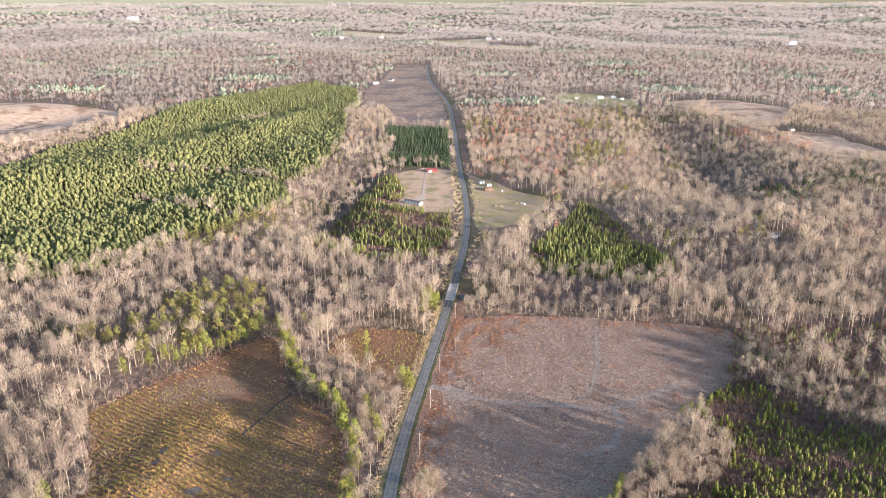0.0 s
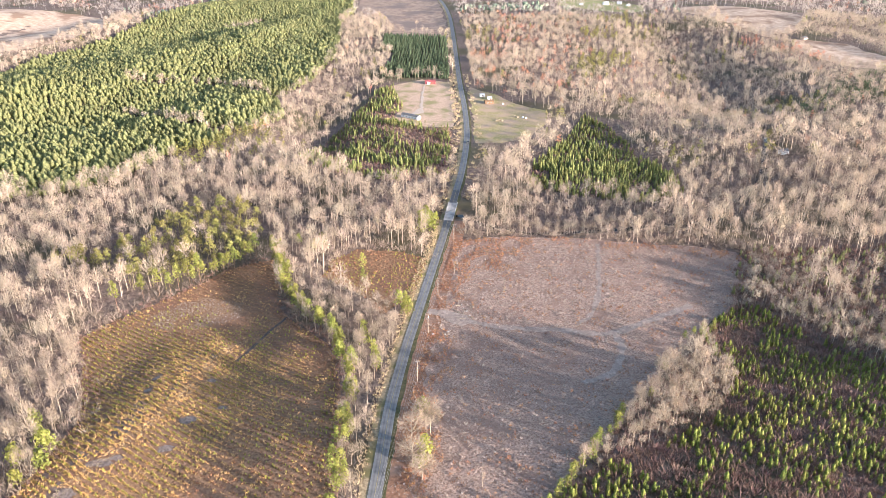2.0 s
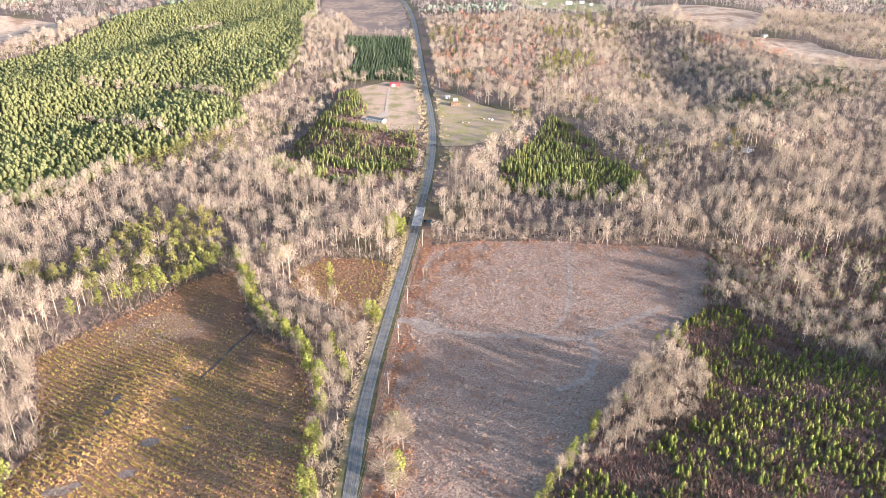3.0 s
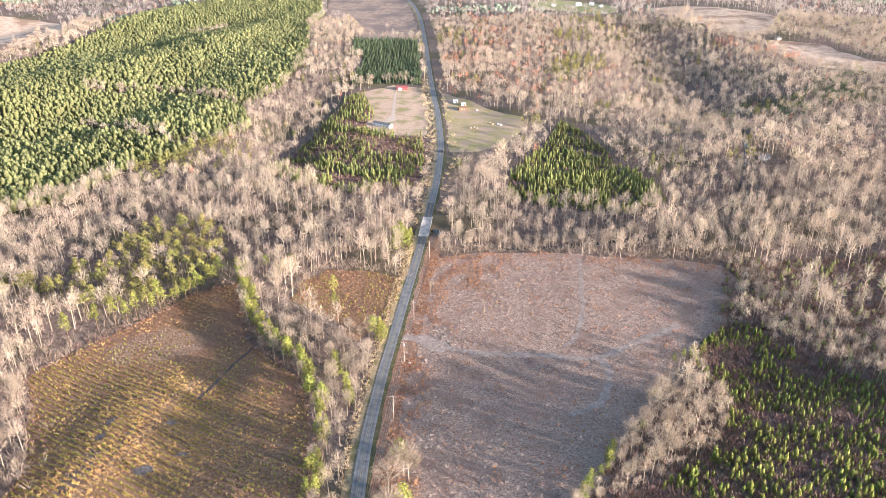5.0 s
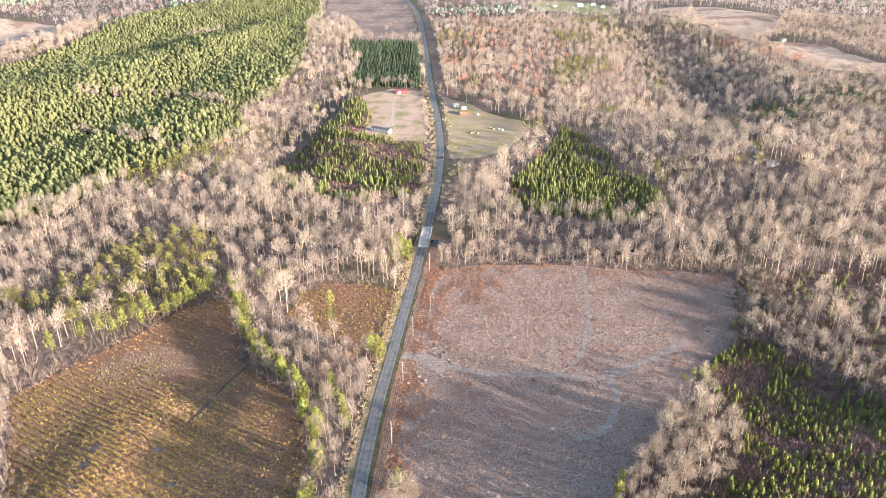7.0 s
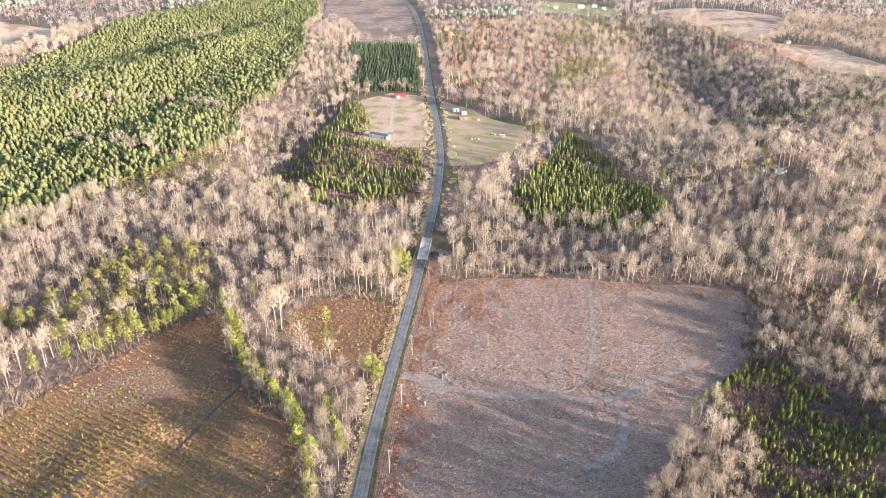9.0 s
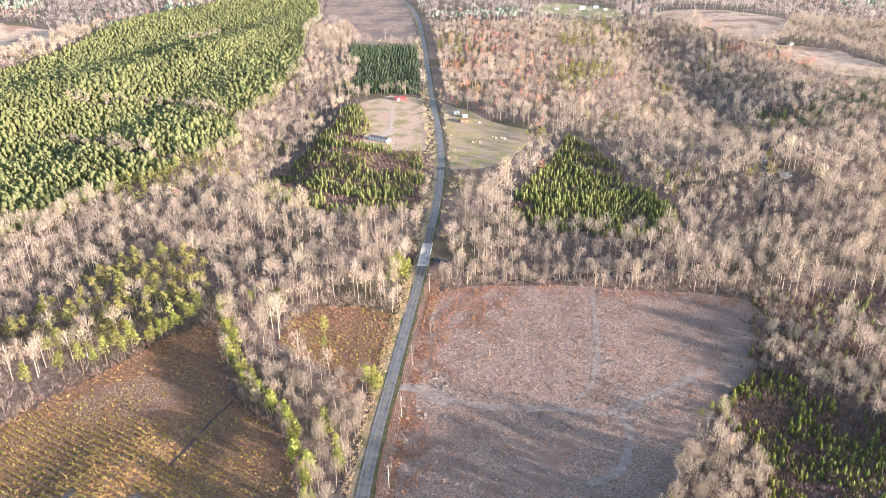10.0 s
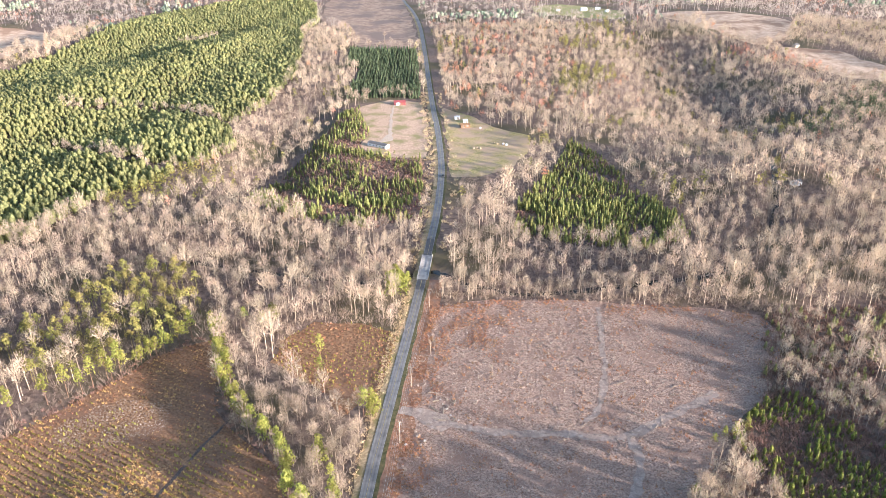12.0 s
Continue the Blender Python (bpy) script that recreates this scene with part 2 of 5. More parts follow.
def land(x, y):
    """Height of the ground."""
    x, y = np.asarray(x, float), np.asarray(y, float)
    r = np.hypot(x, y)
    swell = np.sin(x / 150 + 1.3) * np.cos(y / 210 + 0.4) + 0.5 * np.sin(x / 83 + y / 121 + 2)
    z = swell * (0.5 + 2.6 * ease(500, 1000, r) + 3.0 * ease(1500, 2800, r))
    z = z + 54 * ease(2900, 4800, r) + 14 * np.exp(-((x - 430) / 130) ** 2 - ((y - 1160) / 160) ** 2)
    z = z + 6 * np.exp(-((x - 240) / 60) ** 2 - ((y - 565) / 70) ** 2) - 18 * np.exp(-((x - 235 - (y - 600) * 0.1) / 62) ** 2) * ease(600, 760, y) * (1 - ease(980, 1150, y)) - 11 * np.exp(-((x + 126) / 30) ** 2) * ease(530, 610, y) * (1 - ease(760, 860, y))
    z = z + 7.5 * np.sin((x * 0.8 - y * 0.45) / 36 + 0.8) * ease(190, 270, -x) * ease(520, 640, y) * (1 - ease(1100, 1300, y))
    z = z + (12.5 - 6.5 * ease(30, 170, -x)) * (1 - ease(205, 302, y)) + 3 * ease(30, 110, x) * (1 - ease(250, 310, y))
    knoll, _ = away(x, y, [(-142, 175), (-132, 205), (-120, 240), (-114, 280)])
    z = z + 3.2 * np.exp(-(knoll / 22) ** 2)
    d, _ = away(x, y, CREEK)
    return z - 2.6 * (1 - ease(2.5, 9, d))


def inside(x, y, poly):
    x, y = np.asarray(x, float), np.asarray(y, float)
    hit = np.zeros(x.shape, bool)
    for (ax, ay), (bx, by) in zip(poly, poly[1:] + poly[:1]):
        cross = ((ay > y) != (by > y)) & (x < (bx - ax) * (y - ay) / (by - ay + 1e-9) + ax)
        hit ^= cross
    return hit


def rough_noise(x, y, size, seed=0):
    """Smooth random field, about -1 to 1."""
    g = np.random.default_rng(100 + seed)
    total = np.zeros(np.shape(x))
    for i in range(7):
        a, p, f = g.uniform(0, 6.283), g.uniform(0, 6.283), g.uniform(0.6, 1.7) / size * 6.283
        total = total + np.sin((np.cos(a) * x + np.sin(a) * y) * f + p)
    return total / 3.2


# ---- building blocks ----
def tri_mesh(name, verts, faces, mat, tone=None):
    me = bpy.data.meshes.new(name)
    verts, faces = np.asarray(verts, np.float32), np.asarray(faces, np.int32)
    me.vertices.add(len(verts))
    me.vertices.foreach_set("co", verts.ravel())
    me.loops.add(faces.size)
    me.loops.foreach_set("vertex_index", faces.ravel())
    me.polygons.add(len(faces))
    me.polygons.foreach_set("loop_start", np.arange(len(faces), dtype=np.int32) * 3)
    me.update(calc_edges=True)
    if tone is not None:
        at = me.attributes.new("tone", "FLOAT", "FACE")
        at.data.foreach_set("value", np.asarray(tone, np.float32))
    me.materials.append(mat)
    return me


def part(name, bm, mat, parent=None, label=""):
    me = bpy.data.meshes.new(name)
    bm.to_mesh(me)
    bm.free()
    me.materials.append(mat)
    ob = new(name, me)
    ob.parent = parent
    return tagged(ob, label)


def box(bm, x0, x1, y0, y1, z0, z1, bevel=0.0):
    v = bmesh.ops.create_cube(bm, size=1, matrix=Matrix.Translation(((x0 + x1) / 2, (y0 + y1) / 2, (z0 + z1) / 2)) @ Matrix.Diagonal((x1 - x0, y1 - y0, z1 - z0, 1)))["verts"]
    if bevel:
        bmesh.ops.bevel(bm, geom=list({e for q in v for e in q.link_edges}), offset=bevel, segments=1, affect="EDGES")
    return bm


def boxes(*dims, bevel=0.0):
    bm = bmesh.new()
    for d in dims:
        box(bm, *d, bevel=bevel)
    return bm


def tube(bm, a, b, r0, r1, sides=8):
    a, b = Vector(a), Vector(b)
    q = (b - a).to_track_quat("Z", "Y").to_matrix().to_4x4()
    bmesh.ops.create_cone(bm, cap_ends=True, segments=sides, radius1=r0, radius2=r1, depth=(b - a).length, matrix=Matrix.Translation((a + b) / 2) @ q)
    return bm


def thing(name, at, label, category, group="", turn=0.0):
    e = new(name)
    e.empty_display_size = 0.5
    e.matrix_basis = pose(at[0], at[1], at[2], 0, 0, turn)
    return tagged(e, label, category, group)


def on_land(x, y, up=0.0):
    return (x, y, float(land(x, y)) + up)


# prototypes of plants: arrays of triangles -------------------------------
class Shape:
    def __init__(self):
        self.v, self.f, self.n = [], [], 0

    def add(self, verts, faces):
        self.v.append(np.asarray(verts, float))
        self.f.append(np.asarray(faces, int) + self.n)
        self.n += len(verts)

    def stick(self, a, b, r0, r1, sides=3):
        a, b = np.asarray(a, float), np.asarray(b, float)
        d = b - a
        d = d / (np.linalg.norm(d) + 1e-9)
        u = np.cross(d, (0.31, 0.87, 0.38))
        u /= np.linalg.norm(u)
        w = np.cross(d, u)
        an = np.arange(sides) * 2 * math.pi / sides
        ring = np.cos(an)[:, None] * u + np.sin(an)[:, None] * w
        i = np.arange(sides)
        j = (i + 1) % sides
        self.add(np.vstack([a + ring * r0, b + ring * r1]), np.vstack([np.c_[i, j, j + sides], np.c_[i, j + sides, i + sides]]))

    def blade(self, a, b, width, g):
        a, b = np.asarray(a, float), np.asarray(b, float)
        s = np.cross(b - a, g.normal(size=3))
        s *= width / (np.linalg.norm(s) + 1e-9) / 2
        self.add([a - s, a + s, b], [[0, 1, 2]])

    def arrays(self):
        return np.vstack(self.v), np.vstack(self.f)


def way(az, el):
    return np.array([math.cos(az) * math.cos(el), math.sin(az) * math.cos(el), math.sin(el)])


def bare_tree_shapes(seed, limbs, twigs, tall=17.0, wide=3.6, twig=0.1, limb=0.15, solid=2):
    """A leafless hardwood: a clean stem, limbs that sweep upwards in a vase, and fine twigs along them.
    solid: 2 round limbs, 1 round lower limbs, 0 flat ones for trees far off."""
    g = np.random.default_rng(seed)
    trunk, crown = Shape(), Shape()
    lean = g.normal(size=2) * 0.035 * tall
    fork = np.array([lean[0] * 0.4, lean[1] * 0.4, tall * g.uniform(0.3, 0.45)])
    top = np.array([lean[0], lean[1], tall * g.uniform(0.9, 1.0)])
    if solid:
        trunk.stick((0, 0, -0.5), fork, limb * 1.5, limb * 1.1, 4 if solid == 2 else 3)
        trunk.stick(fork, top, limb * 1.05, limb * 0.2)
    else:
        trunk.blade((0, 0, -0.5), top, limb * 3.0, g)
    for i in range(limbs):
        h = (i + 0.5) / limbs
        az = i * 2.4 + g.uniform(-0.5, 0.5)
        out = np.array([math.cos(az), math.sin(az), 0.0])
        base = fork + (top - fork) * (0.62 * h * g.uniform(0.6, 1.1))
        reach = wide * (1.05 - 0.5 * h * h) * g.uniform(0.7, 1.12)
        tip = np.array([lean[0], lean[1], 0]) + out * reach + (0, 0, tall * min(1.0, 0.68 + 0.3 * h + g.uniform(-0.07, 0.07)))
        bend = base + (tip - base) * 0.45 + out * reach * 0.14
        if solid:
            trunk.stick(base, bend, limb * 0.8, limb * 0.5)
            if solid == 2:
                trunk.stick(bend, tip, limb * 0.5, limb * 0.12)
            else:
                trunk.blade(bend, tip, limb * 1.0, g)
        else:
            trunk.blade(base, tip, limb * 1.5, g)
    core, dome = np.array([lean[0], lean[1], tall * 0.64]), np.array([wide, wide, tall * 0.36])
    lobes = [g.uniform(0.78, 1.08) for i in range(9)]
    for i in range(limbs * twigs):
        az, up = g.uniform(0, 6.283), g.uniform(-0.35, 1.0)
        out = way(az, math.asin(up))
        reach = lobes[int(az * 0.7) % 5 + (4 if up > 0.5 else 0)]
        if i % 5 < 2:
            a = core + out * dome * reach * g.uniform(0.2, 0.6) - (0, 0, 0.07 * tall)
            d = out + g.normal(size=3) * 0.13
        else:
            a = core + out * dome * reach * g.uniform(0.5, 0.8)
            d = out + g.normal(size=3) * 0.19
        crown.blade(a, core + d / np.linalg.norm(d) * dome * reach * g.uniform(0.9, 1.04), twig, g)
    return trunk, crown


def far_tree_shape(seed, clumps, tall, wide, size):
    """A hardwood towards the skyline: thin stem and a domed crown of twig clumps."""
    g = np.random.default_rng(seed)
    s = Shape()
    s.blade((0, 0, -0.5), (g.normal() * 0.3, g.normal() * 0.3, tall * 0.75), 0.4, g)
    for i in range(clumps):
        out = way(i * 2.4 + g.uniform(-0.5, 0.5), math.asin(max(-0.4, 0.98 - 1.2 * (i + 0.5) / clumps)))
        leaf_tri(s, np.array([0, 0, tall * 0.58]) + out * (wide, wide, tall * 0.38) * g.uniform(0.75, 1.05), out * (1, 1, 0.8), size, g)
    return s


def leaf_tri(shape, o, n, k, g):
    """One needle clump: a small triangle at o that roughly faces along n."""
    n = n + g.normal(size=3) * 0.38
    u = np.cross(n, g.normal(size=3))
    u /= np.linalg.norm(u) + 1e-9
    w = np.cross(n, u)
    w /= np.linalg.norm(w) + 1e-9
    k = k * g.uniform(0.7, 1.3)
    shape.add([o + u * k * 0.62, o - u * k * 0.45 + w * k * 0.55, o - u * k * 0.35 - w * k * 0.55], [[0, 1, 2]])


def pine_shapes(seed, clumps, tall=12.0, wide=2.2, bare=0.35, size=0.9, blunt=0.75, sides=4, puffs=0, egg=False):
    """Straight trunk, and a crown of needle clumps: a ragged cone, or separate puffs on a tall bare stem."""
    g = np.random.default_rng(seed)
    trunk, crown = Shape(), Shape()
    if sides:
        trunk.stick((0, 0, -0.4), (g.normal() * 0.15, g.normal() * 0.15, tall * 0.93), 0.17, 0.04, sides)
    else:
        trunk.blade((0, 0, -0.4), (0, 0, tall * 0.9), 0.3, g)
    if puffs:
        for i in range(puffs):
            s = (i + 0.5) / puffs
            az, r = i * 2.4 + g.uniform(-0.5, 0.5), wide * (1 - s) ** 0.55 * g.uniform(0.45, 0.75)
            c = np.array([math.cos(az) * r, math.sin(az) * r, tall * (bare + (0.96 - bare) * s)])
            big = wide * (0.62 - 0.22 * s) * g.uniform(0.85, 1.2)
            trunk.blade((0, 0, c[2] - 0.8), c, 0.12, g)
            for j in range(clumps // puffs):
                n = g.normal(size=3) + (0, 0, 0.35)
                n /= np.linalg.norm(n)
                leaf_tri(crown, c + n * big * (1, 1, 0.62) * g.uniform(0.75, 1.05), n, size, g)
    else:
        for i in range(clumps):
            s = g.uniform(0, 1) ** 1.2
            z = tall * (bare + (1 - bare) * s)
            az = g.uniform(0, 6.283)
            r = wide * (1 - s) ** blunt * (0.72 + 0.28 * g.uniform()) * (0.78 + 0.22 * math.sin(s * 17 + seed + 2 * math.sin(2 * az + seed))) * min(1, 0.6 + s * 4)
            if egg:
                s = g.uniform(0, 1)
                z, r = tall * (bare + (1 - bare) * s), wide * (math.sin(math.pi * (0.2 + 0.8 * s) ** 1.1) ** 0.7 if bare > 0.2 else (1 - s) ** 0.62 * min(1, 0.65 + 2.5 * s)) * (0.85 + 0.15 * math.sin(3 * az + seed + 5 * s)) * g.uniform(0.85, 1.05)
            leaf_tri(crown, np.array([math.cos(az) * r, math.sin(az) * r, z]), np.array([math.cos(az) * 0.85, math.sin(az) * 0.85, 0.5 + 0.9 * egg * s]), size, g)
    if egg:
        # inner mass of the crown: an uneven, blunt cone
        k, fill = (4, 0.95) if clumps < 10 else (5, 0.82 if bare > 0.2 else 0.55) if clumps < 60 else (5, 0.55)
        rings = []
        levels = ((0.1, 0.85), (0.65, 0.9)) if clumps < 10 else ((0.02, 0.6), (0.35, 1.0), (0.68, 0.86), (0.9, 0.5)) if bare > 0.2 else ((0.02, 0.7), (0.28, 0.9), (0.6, 0.7), (0.86, 0.4))
        for s, r in levels:
            an = np.arange(k) * 2 * math.pi / k + g.uniform(0, 1)
            rr = wide * r * fill * g.uniform(0.72, 1.15, k)
            rings.append(np.c_[np.cos(an) * rr, np.sin(an) * rr, tall * (bare + (1 - bare) * (s + g.uniform(-0.05, 0.05, k)))])
        f = []
        for b in range(len(levels) - 1):
            for i in range(k):
                j = (i + 1) % k
                f += [[b * k + i, b * k + j, b * k + k + j], [b * k + i, b * k + k + j, b * k + k + i]]
        b = len(levels) * k
        f += [[b - k + i, b - k + (i + 1) % k, b] for i in range(k)]
        crown.add(np.vstack(rings + [np.array([[0, 0, tall * 0.99]])]), f)
    else:
        crown.add([(-0.2, -0.15, tall * 0.88), (0.2, -0.15, tall * 0.88), (0, 0.25, tall * 0.88), (0, 0, tall * 1.02)], [[0, 1, 3], [1, 2, 3], [2, 0, 3]])
    return trunk, crown


def tuft_shape(seed, blades, tall, wide, width, spread=0.7):
    g = np.random.default_rng(seed)
    s = Shape()
    for i in range(blades):
        az = g.uniform(0, 6.283)
        r = wide * g.uniform(0, 0.5)
        o = np.array([math.cos(az) * r, math.sin(az) * r, -0.05])
        s.blade(o, o + np.array([math.cos(az) * spread * wide * 0.5, math.sin(az) * spread * wide * 0.5, tall * g.uniform(0.6, 1.1)]), width, g)
    return s


def joined(*shapes):
    """Vertices, faces, and for each face which of the shapes it came from."""
    s = Shape()
    for q in shapes:
        s.add(*q.arrays())
    return (*s.arrays(), np.repeat(np.arange(len(shapes)), [len(q.arrays()[1]) for q in shapes]))


def scatter(name, protos, x, y, mat, label, category, size=(0.8, 1.2), lift=0.0, slim=0.12, gen=None, patchy=0.0):
    """One mesh of many plants, each a turned and scaled copy of one of the prototypes."""
    g = gen or rng
    n = len(x)
    z = land(x, y) + lift
    turn, k, kz, pick, tone = g.uniform(0, 6.283, n), g.uniform(*size, n), g.uniform(1 - slim, 1 + slim, n), g.integers(0, len(protos), n), g.uniform(0, 1, n)
    if patchy:
        broad, fine = rough_noise(x, y, 170, 81), rough_noise(x, y, 46, 82)
        k = k * (1 + patchy * (0.12 * broad + 0.13 * fine))
        tone = np.clip(0.55 * tone + 0.225 + patchy * (0.17 * broad + 0.14 * fine), 0, 1)
    mats = mat if isinstance(mat, tuple) else (mat,)
    vs, fs, ts, ms, base = [], [], [], [], 0
    for i, (pv, pf, pm) in enumerate(protos):
        m = pick == i
        c = int(m.sum())
        if not c:
            continue
        ct, st, kk = np.cos(turn[m])[:, None], np.sin(turn[m])[:, None], k[m][:, None]
        v = np.empty((c, len(pv), 3), np.float32)
        v[:, :, 0] = (pv[None, :, 0] * ct - pv[None, :, 1] * st) * kk + x[m][:, None]
        v[:, :, 1] = (pv[None, :, 0] * st + pv[None, :, 1] * ct) * kk + y[m][:, None]
        v[:, :, 2] = pv[None, :, 2] * kk * kz[m][:, None] + z[m][:, None]
        vs.append(v.reshape(-1, 3))
        fs.append((pf[None] + (base + np.arange(c) * len(pv))[:, None, None]).reshape(-1, 3))
        ts.append(np.repeat(tone[m], len(pf)))
        ms.append(np.tile(np.minimum(pm, len(mats) - 1), c))
        base += c * len(pv)
    me = tri_mesh(name, np.vstack(vs), np.vstack(fs), mats[0], np.concatenate(ts))
    for extra in mats[1:]:
        me.materials.append(extra)
    me.polygons.foreach_set("material_index", np.concatenate(ms).astype(np.int32))
    return tagged(new(name, me), label, category, kind="stuff")


def jitter_grid(x0, x1, y0, y1, step, wobble=0.45, gen=None):
    g = gen or rng
    gx, gy = np.meshgrid(np.arange(x0, x1, step), np.arange(y0, y1, step))
    gx = gx.ravel() + g.uniform(-wobble, wobble, gx.size) * step
    gy = gy.ravel() + g.uniform(-wobble, wobble, gy.size) * step
    return gx, gy


def in_reach(x, y, margin=45):
    """The wedge of country that the flight looks over, wider on the sunny side."""
    return (x > -(0.64 * y + margin)) & (x < 0.64 * y + margin + 60)


# ---- land cover, in metres ----
FIELD_WEST = [(-39.2, 154.8), (-158.8, 154.8), (-147.6, 187.5), (-142, 208.1), (-142.7, 237.4), (-162.2, 277.1), (-175, 302), (-160, 324), (-142, 345), (-128, 366), (-118, 377), (-103, 384), (-94, 352), (-87, 326), (-72, 311), (-58, 297.9), (-50.2, 270.7), (-43.6, 232.6), (-41.1, 206.2), (-40.1, 187.5)]
CLEARCUT = [(-21.5, 159.5), (-21.5, 190.3), (-20.7, 225.7), (-19.3, 277.1), (-15, 322), (-10, 369), (-4.5, 411), (26, 417), (60, 417), (89, 411), (123, 407), (153, 399), (158, 380), (131, 335), (108, 311), (91.1, 285.1), (69, 252.5), (53.6, 227.1), (38.3, 205.2), (26.2, 192.2), (15.9, 159.5)]
GLADE = [(-74, 365), (-72, 383), (-59, 398), (-37, 396), (-25, 391), (-18, 386), (-21.5, 364), (-25, 345), (-30, 336), (-38, 326), (-46, 340), (-55, 348)]
YARD = [(-72, 771), (-45, 795), (-15, 784), (-9, 733), (-7, 670), (-9, 632), (-32, 632), (-56, 645), (-62, 664), (-56, 694), (-64, 726)]
PADDOCK = [(4, 768), (28, 741), (46, 708), (74, 684), (69, 639), (52, 604), (30, 590), (9, 590), (8, 655), (6, 700)]
FAR_FIELD = [(-170, 1590), (-164, 1860), (-100, 1860), (-78, 1589), (-42, 1310), (-31, 1188), (-25, 1087), (-24, 1030), (-96, 1028), (-114, 1134), (-170, 1228), (-185, 1400)]
SLOPE_WEST = [(-833, 1244), (-769, 1233), (-666, 1230), (-566, 1205), (-505, 1120), (-492, 1050), (-512, 960), (-540, 905), (-590, 870), (-660, 930), (-760, 1060), (-840, 1110)]
FIELD_EAST = [(319, 1252), (369, 1268), (428, 1250), (480, 1190), (488, 1145), (428, 1035), (404, 1012), (382, 1012), (366, 1075), (340, 1165)]
SLOPE_EAST = [(410, 1000), (431, 995), (470, 975), (487, 890), (560, 830), (565, 812), (474, 815), (440, 842), (418, 852), (404, 890), (400, 950)]
LAWN = [(150, 1325), (196, 1366), (232, 1350), (285, 1293), (275, 1222), (240, 1205), (185, 1240), (150, 1275)]
FAR_STRIPS = [[(-494, 3060), (-225, 2980), (-226, 2820), (-443, 2830)], [(-148, 2560), (67, 2690), (63, 2290), (-43, 2340)], [(63, 2450), (230, 2400), (190, 2290), (68, 2270)]]
PINES_WEST = [(-340, 430), (-301, 458), (-262, 469), (-241, 491), (-221, 544), (-185, 597), (-158, 657), (-177, 715), (-158, 789), (-148, 880), (-160, 1000), (-176, 1110), (-170, 1221), (-200, 1400), (-300, 1510), (-356, 1390), (-435, 1280), (-446, 1131), (-458, 990), (-496, 894), (-500, 780), (-540, 700), (-440, 520)]
PINES_MID = [(-86, 800), (-68, 800), (-43, 802), (-17, 795), (-17, 833), (-22, 964), (-26, 1020), (-104, 1022), (-103, 938), (-82, 910), (-86, 850)]
PINES_YARD = [(-130, 558), (-114, 612), (-96, 693), (-84, 765), (-72, 771), (-64, 726), (-56, 694), (-62, 664), (-56, 645), (-32, 630), (-12, 628), (-9, 590), (-9, 564), (-11, 517), (-46, 503), (-95, 522)]
PINES_EAST = [(105, 665), (122, 632), (132, 557), (150, 505), (146, 485), (119, 469), (73, 480), (45, 496), (52, 540), (80, 591)]
PINES_NEAR = [(131, 335), (145, 338), (150, 322), (164.9, 302.8), (186.1, 276.4), (239.1, 212.3), (238.8, 161.6), (24.3, 170.7), (26.2, 187.5), (38.3, 205.2), (53.2, 214.3), (72.6, 222.3), (93.7, 236.7), (112.8, 270.6), (111, 306), (108, 311)]
COPSE_NEAR = [(91.1, 285.1), (109, 306), (112.8, 270.6), (93.7, 236.7), (72.6, 222.3), (53.2, 213.3), (41.1, 204.2), (53.6, 227.1), (69, 252.5)]
PINES_CREEK = [(-211, 370), (-191, 389), (-174, 413), (-171, 434), (-150, 448), (-127, 440), (-115, 406), (-120, 382), (-140, 352), (-162, 345), (-188, 355)]
SCRUB_EAST = [(161, 380), (177, 392), (198, 402), (254, 398), (262, 350), (222, 329), (184, 373)]
BELT_EAST = [(140, 345), (152, 322), (166, 304), (188, 278), (240, 214), (262, 225), (208, 290), (184, 322), (167, 352), (150, 365)]
PINES_HILL = [(306, 709), (371, 776), (428, 802), (398, 733), (335, 681), (292, 662)]
OPEN = [FIELD_WEST, CLEARCUT, GLADE, YARD, PADDOCK, FAR_FIELD, SLOPE_WEST, FIELD_EAST, SLOPE_EAST, LAWN, *FAR_STRIPS]
PINE_STANDS = [PINES_WEST, PINES_MID, PINES_YARD, PINES_EAST, PINES_NEAR]


# ---- the ground: one sheet to the horizon ----
def steps(near, fine, far, grow):
    out, v, s = [0.0], 0.0, fine
    while v < far:
        s = fine if v < near else s * grow
        v += s
        out.append(v)
    return np.array(out)


def ground_sheet():
    right = steps(320, 6, 4700, 1.09)
    xs = np.concatenate([-right[:0:-1], right])
    ys = np.concatenate([-steps(0, 60, 1800, 1.3)[:0:-1], steps(900, 6, 4880, 1.045)])
    gx, gy = np.meshgrid(xs, ys)
    v = np.c_[gx.ravel(), gy.ravel(), land(gx.ravel(), gy.ravel())]
    nx, ny = len(xs), len(ys)
    i = (np.arange(ny - 1)[:, None] * nx + np.arange(nx - 1)[None]).ravel()
    f = np.vstack([np.c_[i, i + 1, i + nx + 1], np.c_[i, i + nx + 1, i + nx]])
    me = tri_mesh("ground", v, f, M_FLOOR)
    me.shade_smooth()
    return tagged(new("ground", me), "brown leaf-littered ground under the bare woods", "ground", kind="structure")


ground_sheet()


